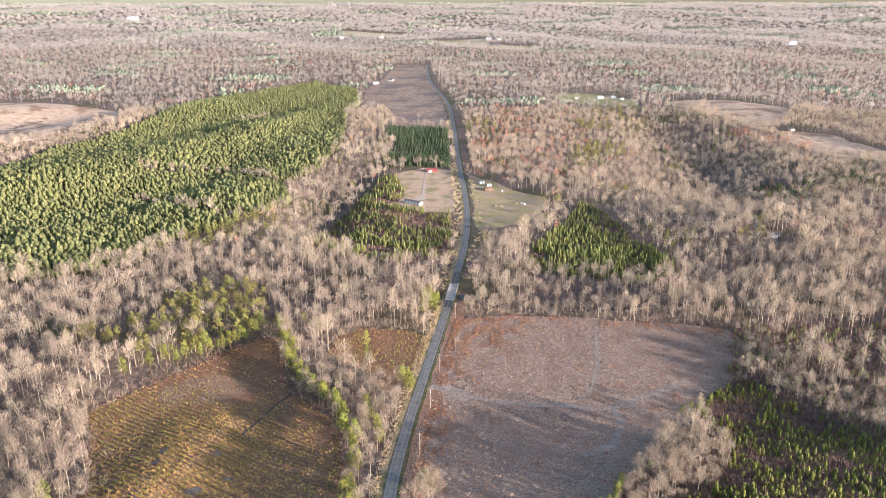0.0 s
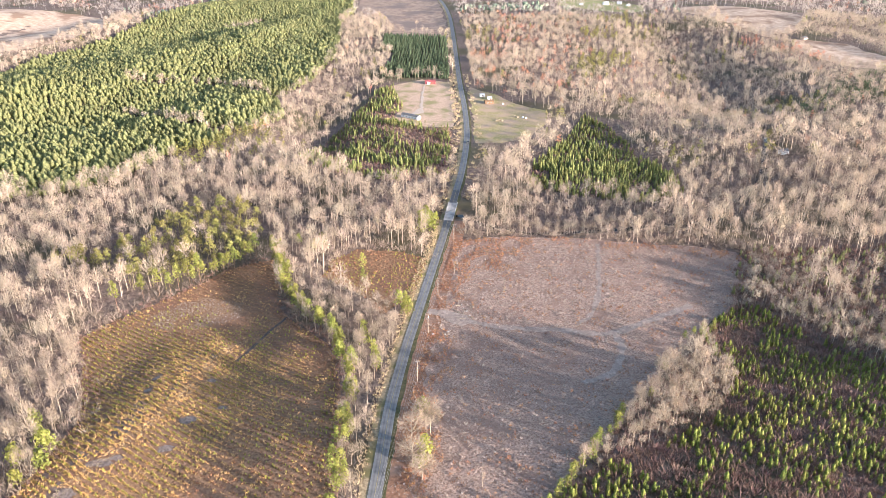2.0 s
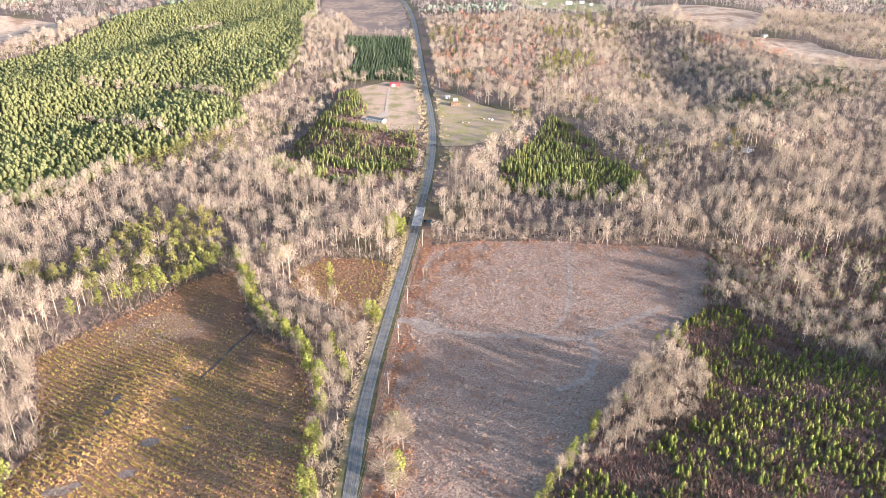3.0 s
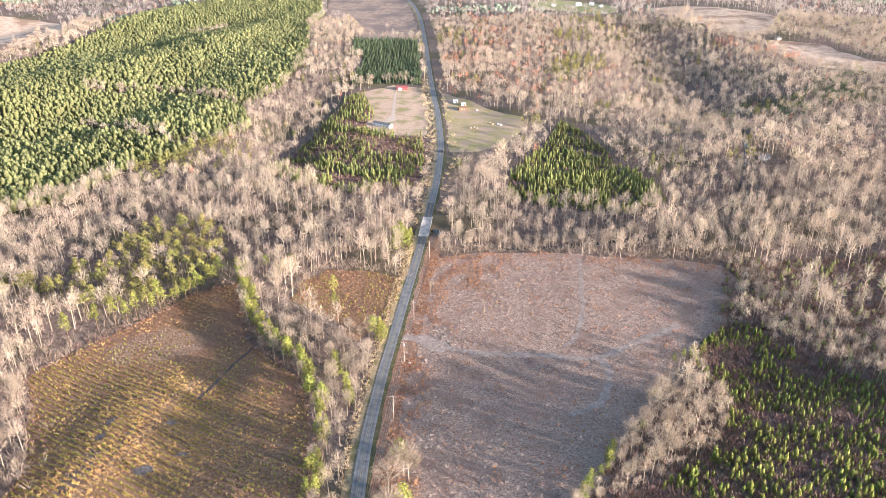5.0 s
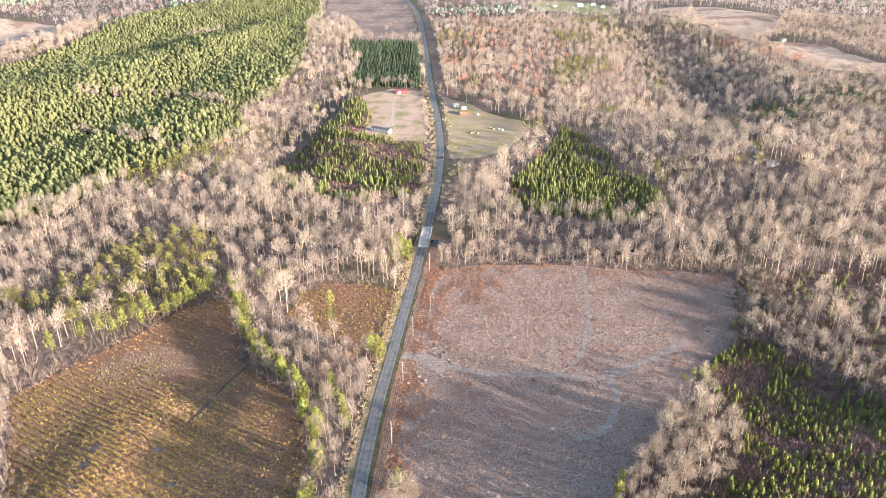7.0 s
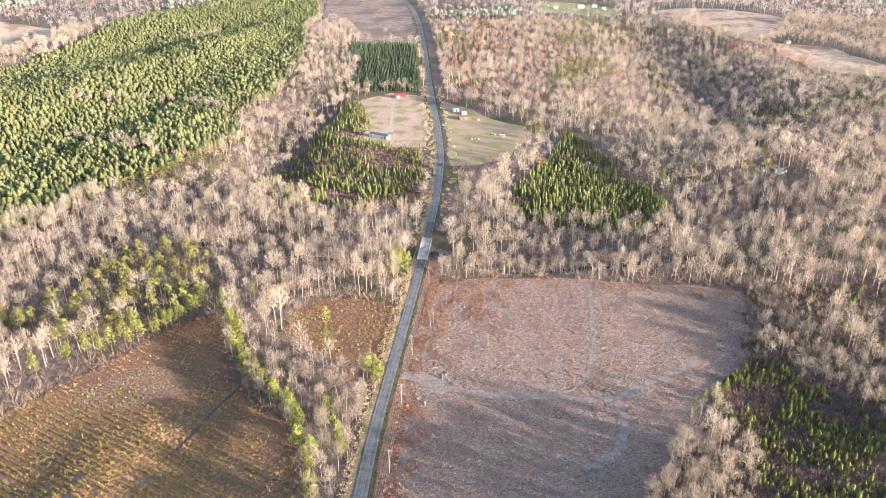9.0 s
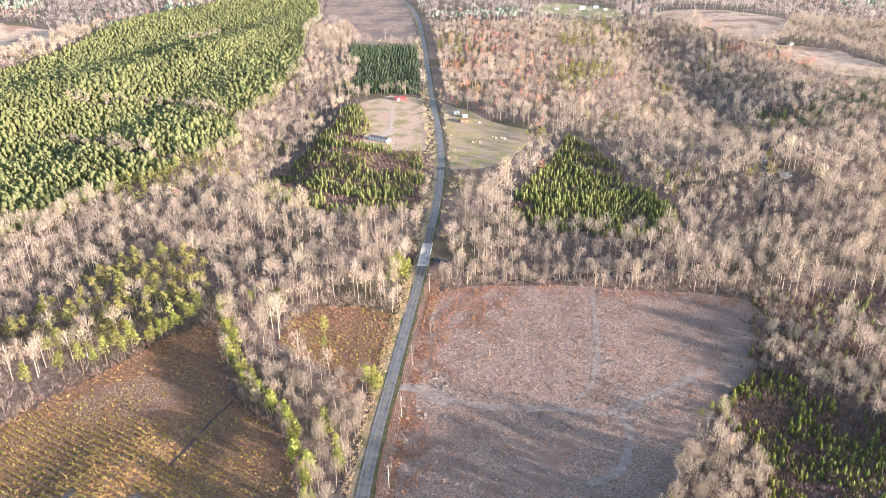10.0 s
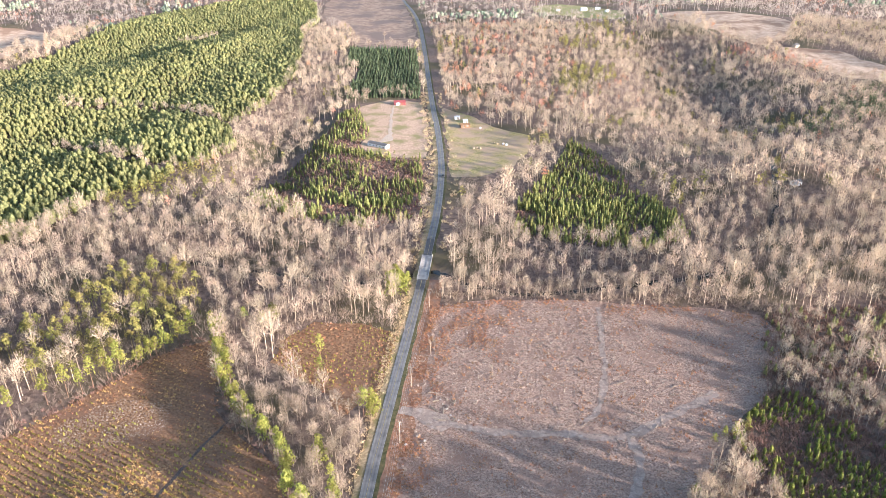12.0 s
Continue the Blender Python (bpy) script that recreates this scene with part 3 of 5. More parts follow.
def patch(name, poly, mat, label, category="field", step=8.0, up=0.08, ragged=1.5):
    """A piece of land cover laid on the ground, with an uneven outline."""
    from mathutils import geometry
    line = []
    for (ax, ay), (bx, by) in zip(poly, poly[1:] + poly[:1]):
        k = max(1, int(math.hypot(bx - ax, by - ay) / step))
        for i in range(k):
            px, py = ax + (bx - ax) * i / k, ay + (by - ay) * i / k
            line.append((px + ragged * rng.uniform(-1, 1), py + ragged * rng.uniform(-1, 1)))
    px, py = np.array(line).T
    gx, gy = jitter_grid(px.min(), px.max(), py.min(), py.max(), step, 0.2)
    m = inside(gx, gy, line)
    pts = [Vector(p) for p in line] + [Vector(p) for p in zip(gx[m].tolist(), gy[m].tolist())]
    k = len(line)
    co, _, faces, *_ = geometry.delaunay_2d_cdt(pts, [(i, (i + 1) % k) for i in range(k)], [], 1, 0.01)
    co = np.array([(c.x, c.y) for c in co])
    me = bpy.data.meshes.new(name)
    me.from_pydata(np.c_[co, land(co[:, 0], co[:, 1]) + up].tolist(), [], faces)
    me.shade_smooth()
    me.materials.append(mat)
    return tagged(new(name, me), label, category, kind="structure")


patch("field_west", FIELD_WEST, M_GOLD, "replanted field of golden dry sedge and pine seedlings")
patch("clearcut_east", CLEARCUT, M_CUT, "grey-brown logged clearing strewn with slash", "clearing")
patch("glade", GLADE, M_GOLD, "small brown clearing with pine seedlings beside the road", "clearing")
patch("yard", YARD, M_CLAY, "bare tan yard around the mobile home", "yard")
patch("paddock", PADDOCK, M_GRASS, "patchy green and tan paddock beside the road", "field")
patch("far_field", FAR_FIELD, M_STUBBLE, "long brown bare field beyond the pines", step=20, up=0.25, ragged=4)
patch("slope_west", SLOPE_WEST, M_PINK, "pinkish cleared slope beyond the pine plantation", step=20, up=0.25, ragged=5)
patch("field_east", FIELD_EAST, M_PINK, "pinkish open hill field beyond the woods", step=20, up=0.3, ragged=5)
patch("slope_east", SLOPE_EAST, M_PINK, "cleared tan slope below the red-leaved trees", step=16, up=0.3, ragged=5)
patch("lawn", LAWN, M_LAWN, "green farm lawn around white houses", "lawn", step=16, up=0.3, ragged=3)
for strip in FAR_STRIPS:
    patch("distant_field", strip, M_STRAW, "pale straw field far beyond the woods", step=60, up=0.8, ragged=12)


# ---- road, verges, bridge, creek ----
def smooth_line(line, gap=6.0):
    """Catmull-Rom through the points, one every few metres."""
    pts = [Vector(p) for p in line]
    pts = [pts[0] * 2 - pts[1]] + pts + [pts[-1] * 2 - pts[-2]]
    out = []
    for a, b, c, d in zip(pts, pts[1:], pts[2:], pts[3:]):
        k = max(1, round((c - b).length / gap))
        for i in range(k):
            s = i / k
            out.append(0.5 * (2 * b + (c - a) * s + (2 * a - 5 * b + 4 * c - d) * s * s + (3 * b - a - 3 * c + d) * s ** 3))
    return out + [pts[-2]]


ROAD_LINE = smooth_line(ROAD)
CREEK_LINE = smooth_line(CREEK, 4.0)


def road_z(x, y):
    """The road's crown: the land, but level across the creek."""
    x, y = np.asarray(x, float), np.asarray(y, float)
    d, _ = away(x, y, CREEK)
    return land(x, y) + 2.6 * (1 - ease(2.5, 9, d)) + 0.0


def ribbon(name, line, left, right, up, mat, height, label, category, kind="structure", first=0.0, last=1e9, wobble=0.0, parent=None):
    """A strip along a line between two offsets (metres to its right), first to last in y."""
    vs, uvs = [], []
    for i, p in enumerate(line):
        if not first <= p.y <= last:
            continue
        a, b = line[max(i - 1, 0)], line[min(i + 1, len(line) - 1)]
        d = (b - a).normalized()
        nrm = Vector((d.y, -d.x))
        for o, u in ((left - wobble * rng.uniform(0, 1), 0), (right + wobble * rng.uniform(0, 1), 1)):
            q = p + nrm * o
            vs.append((q.x, q.y, float(height(q.x, q.y)) + up))
            uvs.append((u, p.y / 10))
    me = bpy.data.meshes.new(name)
    n = len(vs) // 2
    faces = [(2 * i, 2 * i + 1, 2 * i + 3, 2 * i + 2) for i in range(n - 1)]
    me.from_pydata(vs, [], faces)
    uv = me.uv_layers.new(name="UVMap")
    for lp in me.loops:
        uv.data[lp.index].uv = uvs[lp.vertex_index]
    me.materials.append(mat)
    ob = new(name, me)
    ob.parent = parent
    return tagged(ob, label, category, kind=kind)


ribbon("verge_west", ROAD_LINE, -4.6, -2.3, 0.14, M_TAN_VERGE, road_z, "tan grass verge along the road", "verge", wobble=1.2)
ribbon("verge_east", ROAD_LINE, 2.3, 3.5, 0.14, M_VERGE, road_z, "dark green grass verge under the power line", "verge", wobble=0.9)
ribbon("roadside_weeds", ROAD_LINE, 3.3, 10.2, 0.105, M_RUSSET, road_z, "russet weeds between the verge and the clearing", "verge", last=442, wobble=2.6)
ribbon("road", ROAD_LINE, -2.35, 2.35, 0.26, M_ROAD, road_z, "worn grey two-lane asphalt country road", "road")
ribbon("edge_line_west", ROAD_LINE, -2.2, -2.11, 0.275, M_LINE, road_z, "worn white edge line", "road marking", last=1100)
ribbon("edge_line_east", ROAD_LINE, 2.11, 2.2, 0.275, M_LINE, road_z, "worn white edge line", "road marking", last=1100)
ribbon("centre_line", ROAD_LINE, -0.09, 0.09, 0.275, M_YELLOW, road_z, "worn yellow centre line", "road marking", last=1100)
M_PATCH = material("fresh_asphalt", (0.07, 0.072, 0.078), (0.12, 0.12, 0.125), 0.9, 0.7, 0.01)
for a, b in ((424, 439.5), (466.5, 492)):
    ribbon("asphalt_patch", ROAD_LINE, -2.3, 2.3, 0.268, M_PATCH, road_z, "darker fresh asphalt beside the bridge", "road", first=a, last=b)
ribbon("creek", CREEK_LINE, -2.2, 2.2, 0.35, M_WATER, land, "dark narrow creek under the bridge", "creek")


def bridge():
    b = thing("road_bridge", (-7.6, 453.0, 0), "pale concrete road bridge with low rails over the creek", "bridge", turn=-5.2)
    z = float(road_z(-7.6, 453.0))
    part("deck", boxes((-2.95, 2.95, -14, 14, z - 0.5, z + 0.32), bevel=0.04), M_CONC, b, "pale concrete deck")
    for sx in (-2.83, 2.83):
        part("kerb", boxes((sx - 0.14, sx + 0.14, -14, 14, z + 0.3, z + 0.55), bevel=0.03), M_CONC, b)
        part("rail", boxes((sx - 0.05, sx + 0.05, -14, 14, z + 0.85, z + 1.1), bevel=0.02), M_ZINC, b, "galvanised steel rail")
        for i in range(9):
            y = -13.6 + i * 3.4
            part("rail_post", boxes((sx - 0.08, sx + 0.08, y - 0.08, y + 0.08, z + 0.5, z + 1.05)), M_CONC, b)
    for y in (-12.8, 12.8):
        part("abutment", boxes((-2.9, 2.9, y - 0.8, y + 0.8, z - 3.2, z - 0.45)), M_CONC, b)
    return b


bridge()

# dirt entrance and skid tracks over the clearing
TRACKS = [([(-15, 331), (-5, 326), (11, 319), (30, 316), (48, 315), (64, 312), (74, 315), (90, 325), (113, 339)], 1.0), ([(72, 313), (70.9, 295.4), (63.1, 277.2), (50, 268.8)], 0.9), ([(78, 408), (74, 380), (71, 359), (64, 332), (56, 322)], 0.35)]
for line, half in TRACKS:
    ribbon("skid_track", smooth_line(line, 3.0), -half, half, 0.16, M_TRACK, land, "pale rutted skid track across the logged clearing", "track", wobble=1.7)
patch("road_entrance", [(-15.6, 332.5), (-16.4, 328.8), (-10, 326.5), (-5, 319), (1, 317), (5, 321), (2, 327), (-6, 331)], M_TRACK, "pale dirt entrance from the road", "track", step=3, up=0.22, ragged=0.8)
patch("drive", [(-41, 776), (-39, 776), (-40, 740), (-38, 700), (-36, 672), (-46, 667), (-47, 672), (-41, 690), (-41.5, 740)], M_GRAVEL, "pale gravel drive to the mobile home", "track", step=6, up=0.2, ragged=0.8)
MUD = ((-101.5, 235, 3.4, 2.6), (-103.1, 218.2, 2.6, 3.0), (-122.4, 209.1, 4.5, 2.4), (-117.8, 212, 2.5, 1.6), (-128, 195, 4.2, 2.6), (-124.3, 265.6, 1.6, 3.0), (-124, 255.1, 1.6, 2), (-91, 244.8, 2.2, 1.4), (-101.7, 264.3, 2.4, 1.5))
DITCH = [(-79, 334), (-84, 322), (-90, 307), (-96.3, 282)]


def bare_of(x, y):
    """True off the mud patches and the ditch."""
    ok = away(x, y, DITCH)[0] > 0.8
    for cx, cy, rx, ry in MUD:
        ok &= np.hypot((x - cx) / (rx + 0.3), (y - cy) / (ry + 0.3)) > 1
    return ok


for cx, cy, rx, ry in MUD:
    ring = [(cx + rx * math.cos(a) * rng.uniform(0.55, 1.2) + 0.35 * ry * math.sin(a), cy + ry * math.sin(a) * rng.uniform(0.55, 1.2)) for a in np.arange(0, 6.28, 0.52)]
    patch("mud_patch", ring, M_MUD, "bare wet mud patch in the replanted field", "mud", step=2.5, up=0.13, ragged=0.3)
ribbon("ditch", smooth_line(DITCH, 2.5), -0.4, 0.4, 0.13, M_DITCH, land, "narrow muddy ditch in the replanted field", "ditch", wobble=0.5)


# ---- woods ----
def forest_points(x0, x1, y0, y1, step, margin=45, clear_right=13.0):
    x, y = jitter_grid(x0, x1, y0, y1, step)
    ok = in_reach(x, y, margin)
    d, side = away(x, y, ROAD)
    ok &= d > np.where(side > 0, clear_right, 6.5)
    for p in OPEN:
        ok &= ~inside(x, y, p)
    return x[ok], y[ok]


def drop(x, y, polys):
    ok = np.ones(x.shape, bool)
    for p in polys:
        ok &= ~inside(x, y, p)
    return x[ok], y[ok]


BARE = [bare_tree_shapes(s, 9 + s % 3, 22, tall=16 + s % 3, wide=3.6 + 0.4 * (s % 4), twig=0.13, limb=0.13) for s in range(6)]
BARE_STUFF = [joined(*bare_tree_shapes(40 + s, 8, 16, tall=15 + s % 4, wide=3.5 + 0.4 * (s % 4), twig=0.165, limb=0.12, solid=1)) for s in range(10)]
BARE_MID = [joined(*bare_tree_shapes(60 + s, 7, 8, tall=13.5 + s % 4, wide=3.8 + 0.3 * (s % 3), twig=0.33, limb=0.13, solid=0)) for s in range(10)]
BARE_LOW = [joined(*bare_tree_shapes(120 + s, 3, 7, tall=13.5 + s % 4, wide=4.8, twig=0.75, limb=0.2, solid=0)) for s in range(8)]
BARE_FAR = [joined(far_tree_shape(160 + s, 14, 13.5 + s % 4, 6.0, 1.9)) for s in range(6)]
BARE_HORIZON = [joined(far_tree_shape(180 + s, 9, 13.0 + s % 3, 9.5, 5.5)) for s in range(6)]
LEAFY = [joined(*pine_shapes(140 + s, 60, tall=12 + s % 3, wide=3.3, bare=0.4, size=1.0, sides=0, puffs=6)) for s in range(4)]
SAPLING = [joined(tuft_shape(400 + s, 15, 4.2, 3.4, 0.14, 1.3)) for s in range(6)]
PINE_TALL = [pine_shapes(20 + s, 230, tall=15 + s, wide=3.1, bare=0.5, size=0.75, puffs=11) for s in range(5)]
PINE_YOUNG = [pine_shapes(30 + s, 54, tall=3.4 + 0.4 * s, wide=1.2 + 0.12 * s, bare=0.04, size=0.5, egg=True) for s in range(5)]
PINE_MID = [joined(*pine_shapes(50 + s, 22, tall=7.6 + 0.8 * (s % 3), wide=2.3, bare=0.28, size=0.75, sides=0, egg=True)) for s in range(6)]
PINE_SPIRE = [joined(*pine_shapes(240 + s, 42, tall=4.5 + s % 3, wide=1.75, bare=0.05, size=0.58, sides=0, egg=True)) for s in range(6)]
PINE_LOW = [joined(*pine_shapes(70 + s, 6, tall=7.6 + 0.8 * (s % 3), wide=2.4, bare=0.3, size=0.8, sides=0, egg=True)) for s in range(6)]

# hardwoods near: those of the first stretch stand as trees of their own
hx, hy = forest_points(-420, 480, 150, 520, 6.3)
keep = hy > 176
hx, hy = hx[keep], hy[keep]
hx, hy = drop(hx, hy, [PINES_WEST, PINES_EAST, PINES_NEAR, PINES_YARD, BELT_EAST, [(-130, 552), (-91, 512), (-46, 488), (-9, 500), (-9, 520), (-46, 508), (-91, 530), (-124, 562)]])
thin_out = rng.uniform(0, 1, hx.size) < np.where(inside(hx, hy, PINES_CREEK), 0.32, np.where(inside(hx, hy, SCRUB_EAST), 0.13, np.where((hx > -60) & (hx < -25) & (hy < 310), 0.85, 0.9)))
hx, hy = hx[thin_out], hy[thin_out]
rim = [(131, 335), (150, 366), (158, 380)]
clear = (away(hx, hy, rim)[0] > 24) & (away(hx, hy, [(-167, 326), (-152, 341), (-134, 357), (-120, 372), (-108, 386)])[0] > 9)
hx, hy = hx[clear], hy[clear]
cx, cy = jitter_grid(30, 125, 185, 312, 4.4)
m = inside(cx, cy, COPSE_NEAR)
cx, cy = cx[m], cy[m]
ox, oy = jitter_grid(135, 265, 210, 370, 5.0)
m = inside(ox, oy, BELT_EAST)
ox, oy = ox[m], oy[m]
own = (hy < 330) & (hx > -175) & (hx < 0)
order = np.argsort(hy + 1e6 * ~own)[:260]
own = np.zeros(hx.size, bool)
own[order] = True


def tree_parts(name, shapes, label, category, group, bark, leaf, crown_label=""):
    """One tree of each prototype, kept as a pattern for its copies."""
    out = []
    for trunk, crown in shapes:
        e = thing(name, (0, 0, -300), label, category, group)
        for pn, s, mat, lb in (("trunk", trunk, bark, ""), ("crown", crown, leaf, crown_label)):
            o = new(pn, tri_mesh(pn, *s.arrays(), mat))
            o.parent = e
            tagged(o, lb)
        out.append(e)
    return out


def plant(patterns, x, y, size):
    """Sets out copies of the patterns; each pattern itself takes the first place that falls to it."""
    used = set()
    for px, py in zip(x.tolist(), y.tolist()):
        i = int(rng.integers(len(patterns)))
        k = float(rng.uniform(*size))
        at = Matrix.Translation(on_land(px, py)) @ Matrix.Rotation(rng.uniform(0, 6.28), 4, "Z")
        if i not in used:
            used.add(i)
            patterns[i].matrix_basis = at @ Matrix.Scale(k, 4)
        else:
            t = copy_thing(patterns[i], at)
            t.scale = (k, k, k * float(rng.uniform(0.92, 1.08)))
    for i, p in enumerate(patterns):
        if i not in used:
            for c in list(p.children):
                bpy.data.objects.remove(c)
            bpy.data.objects.remove(p)


pats = tree_parts("bare_tree", BARE, "leafless pale grey-brown hardwood in a roadside wood", "tree", "leafless hardwoods", M_BARK, M_TWIG, "crown of fine bare twigs")
plant(pats, hx[own], hy[own], (0.5, 0.95))
scatter("hardwood_forest", BARE_STUFF, hx[~own], hy[~own], (M_LIMBS, M_WOODS), "leafless grey-tan hardwood forest", "forest", (0.6, 1.15), patchy=1.0)
scatter("copse", BARE_STUFF, cx, cy, (M_LIMBS, M_WOODS), "thin young leafless hardwoods beside the clearing", "forest", (0.24, 0.52))

scatter("hardwood_belt", BARE_STUFF, ox, oy, (M_LIMBS, M_WOODS), "belt of pale slender leafless hardwoods behind the scrub", "forest", (0.5, 0.85))

ex, ey = jitter_grid(128, 185, 322, 402, 4.2)
m = (away(ex, ey, rim)[0] < 24) & ~inside(ex, ey, CLEARCUT) & ~inside(ex, ey, PINES_NEAR) & ~inside(ex, ey, BELT_EAST) & (rng.uniform(0, 1, ex.size) < 0.7)
scatter("rim_growth", BARE_STUFF, ex[m], ey[m], (M_LIMBS, M_WOODS), "low pale hardwoods along the rim of the clearing", "forest", (0.25, 0.6))

ux, uy = forest_points(-330, 400, 178, 600, 4.2)
ux, uy = drop(ux, uy, [PINES_WEST, PINES_EAST, PINES_NEAR, PINES_YARD])
scatter("understory", SAPLING, ux, uy, M_BRUSH, "grey-brown leafless saplings and brush under the woods", "scrub", (0.45, 1.3))

bx, by = [], []
for line, side in ((((-2, 421), (26, 421), (60, 421), (89, 416), (123, 411), (155, 404), (163, 384), (150, 362), (136, 338)), 1), (((-166, 322), (-180, 302), (-168, 277), (-148, 240), (-148, 205), (-154, 186)), 1), (((-74, 368), (-72, 388), (-60, 402), (-38, 400), (-20, 392)), 1)):
    for p in smooth_line(line, 1.6):
        for k in range(2):
            bx.append(p.x + rng.normal() * 3.4)
            by.append(p.y + rng.normal() * 3.4 + 2.0)
scatter("edge_brush", SAPLING, np.array(bx), np.array(by), M_WOODS, "pale leafless saplings along the edge of the woods", "scrub", (0.3, 1.2))

ex, ey = [], []
for p in smooth_line([(0, 424), (26, 425), (60, 425), (89, 420), (123, 416), (150, 410)], 2.2):
    ex.append(p.x + rng.normal() * 1.2)
    ey.append(p.y + rng.normal() * 2.4)
scatter("wood_edge", BARE_STUFF, np.array(ex), np.array(ey), (M_LIMBS, M_WOODS), "slender pale young hardwoods along the edge of the clearing", "forest", (0.4, 0.75))

# hardwoods farther off
mx, my = forest_points(-820, 900, 520, 1150, 7.2)
gaps = rough_noise(mx, my, 70, 84) + 0.5 * rng.normal(size=mx.size) < 1.25
mx, my = mx[gaps], my[gaps]
mx, my = drop(mx, my, PINE_STANDS + [[(5, 596), (78, 650), (64, 604), (36, 556), (6, 552)], [(-18, 560), (-3, 560), (-5, 700), (-10, 810), (-24, 810), (-18, 700)], [(226, 560), (246, 560), (246, 525), (230, 520)], [(-8, 640), (-8, 600), (-40, 600), (-75, 640), (-75, 680), (-60, 660)]])
evergreen = (rough_noise(mx, my, 150, 3) + 0.35 * rng.normal(size=mx.size) > 1.15) | (rng.uniform(0, 1, mx.size) < 0.02)
for ox, oy, r in ((220, 552, 9), (240, 596, 11), (254, 546, 8), (190, 623, 10), (233, 843, 12), (210, 1118, 26), (240, 1070, 24), (172, 1025, 26), (128, 830, 14), (150, 700, 9)):
    evergreen |= (np.hypot(mx - ox, my - oy) < r) & (rng.uniform(0, 1, mx.size) < 0.8)
redness = 0.75 * (rough_noise(mx, my, 55, 91) > 0.2) * np.exp(-((mx - 50) / 90) ** 2) * (mx > 0) * ease(640, 800, my) + 0.015
for ox, oy, r in ((351, 970, 16), (374, 923, 18), (399, 889, 16), (415, 868, 12), (130, 803, 6), (141, 780, 6), (260, 952, 8)):
    redness = redness + 0.9 * (np.hypot(mx - ox, my - oy) < r)
rust = ~evergreen & (rng.uniform(0, 1, mx.size) < redness)
bare = ~(evergreen | rust)
scatter("mixed_hardwood_forest", BARE_MID, mx[bare], my[bare], (M_LIMBS, M_WOODS), "leafless grey-tan hardwood forest on rolling ground", "forest", (0.65, 1.15), patchy=1.0)
scatter("autumn_trees", LEAFY + BARE_MID[:4], mx[rust], my[rust], M_RUST, "oaks still holding rust-red leaves", "tree", (0.55, 0.9))
scatter("scattered_pines", LEAFY, mx[evergreen], my[evergreen], M_OLIVE, "olive-green pines scattered among bare hardwoods", "forest", (0.65, 1.0))

# woods towards the horizon; hardwoods and pines carry haze in their colours
lx, ly = forest_points(-1500, 1600, 1150, 2250, 12.2, clear_right=10)
lx, ly = drop(lx, ly, PINE_STANDS)
evergreen = rough_noise(lx * 0.6, ly, 190, 5) + 0.25 * rng.normal(size=lx.size) > 0.85
rust = (~evergreen) & (rng.uniform(0, 1, lx.size) < 0.04 + 0.14 * (rough_noise(lx, ly, 300, 9) > 0.3))
bare = ~(evergreen | rust)
scatter("distant_hardwoods", BARE_LOW, lx[bare], ly[bare], M_HAZE_DIST, "distant leafless woods", "forest", (0.7, 1.25), patchy=1.0)
scatter("distant_autumn_trees", BARE_LOW, lx[rust], ly[rust], M_RUST, "distant trees with rust-red leaves", "tree", (0.6, 0.9))
scatter("distant_pines", PINE_LOW, np.repeat(lx[evergreen], 2) + rng.uniform(-5, 5, 2 * evergreen.sum()), np.repeat(ly[evergreen], 2) + rng.uniform(-5, 5, 2 * evergreen.sum()), M_HAZE_FARPINE, "distant dark pine woods", "forest", (0.9, 1.3))


lx, ly = forest_points(-1950, 2000, 2250, 3000, 15.5, clear_right=10)
evergreen = rough_noise(lx * 0.45, ly, 210, 6) + 0.2 * rng.normal(size=lx.size) > 0.8
scatter("far_hardwoods", BARE_FAR, lx[~evergreen], ly[~evergreen], M_HAZE_FARWOOD, "far leafless woods", "forest", (0.75, 1.2), patchy=0.8)
scatter("far_pines", PINE_LOW, lx[evergreen], ly[evergreen], M_HAZE_FARPINE, "far dark pine woods", "forest", (1.2, 1.7))


lx, ly = forest_points(-3200, 3200, 3000, 4870, 25.5, clear_right=10)
evergreen = rough_noise(lx * 0.4, ly, 260, 8) + 0.2 * rng.normal(size=lx.size) > 0.75
scatter("horizon_hardwoods", BARE_HORIZON, lx[~evergreen], ly[~evergreen], M_HAZE_FARWOOD, "leafless woods reaching the horizon", "forest", (0.75, 1.2), patchy=0.6)
scatter("horizon_pines", BARE_HORIZON, lx[evergreen], ly[evergreen], M_HAZE_FARPINE, "dark pine woods reaching the horizon", "forest", (0.8, 1.2))

# ---- pine stands ----
def stand(poly, step, wobble=0.3):
    px, py = np.array(poly).T
    x, y = jitter_grid(px.min(), px.max(), py.min(), py.max(), step, wobble)
    m = inside(x, y, poly) & in_reach(x, y, 30)
    return x[m], y[m]


px, py = stand(PINES_WEST, 3.75, 0.42)
GULLIES = [[(-330, 760), (-284, 776), (-262, 782), (-236, 768), (-201, 735), (-172, 715)], [(-300, 668), (-272, 655), (-240, 630), (-205, 608), (-182, 606)], [(-330, 1100), (-300, 1140)]]
gap = np.zeros(px.shape, bool)
for line, half in zip(GULLIES, (7, 8, 8)):
    gap |= away(px, py, line)[0] < half * np.clip(0.75 + 0.6 * rough_noise(px, py, 40, 17), 0.2, 1.5)
m = gap & (rng.uniform(0, 1, px.size) < 0.4)
scatter("hardwood_band", BARE_MID, px[m], py[m], (M_LIMBS, M_WOODS), "bare hardwoods along a gully between the pines", "forest", (0.65, 0.95))
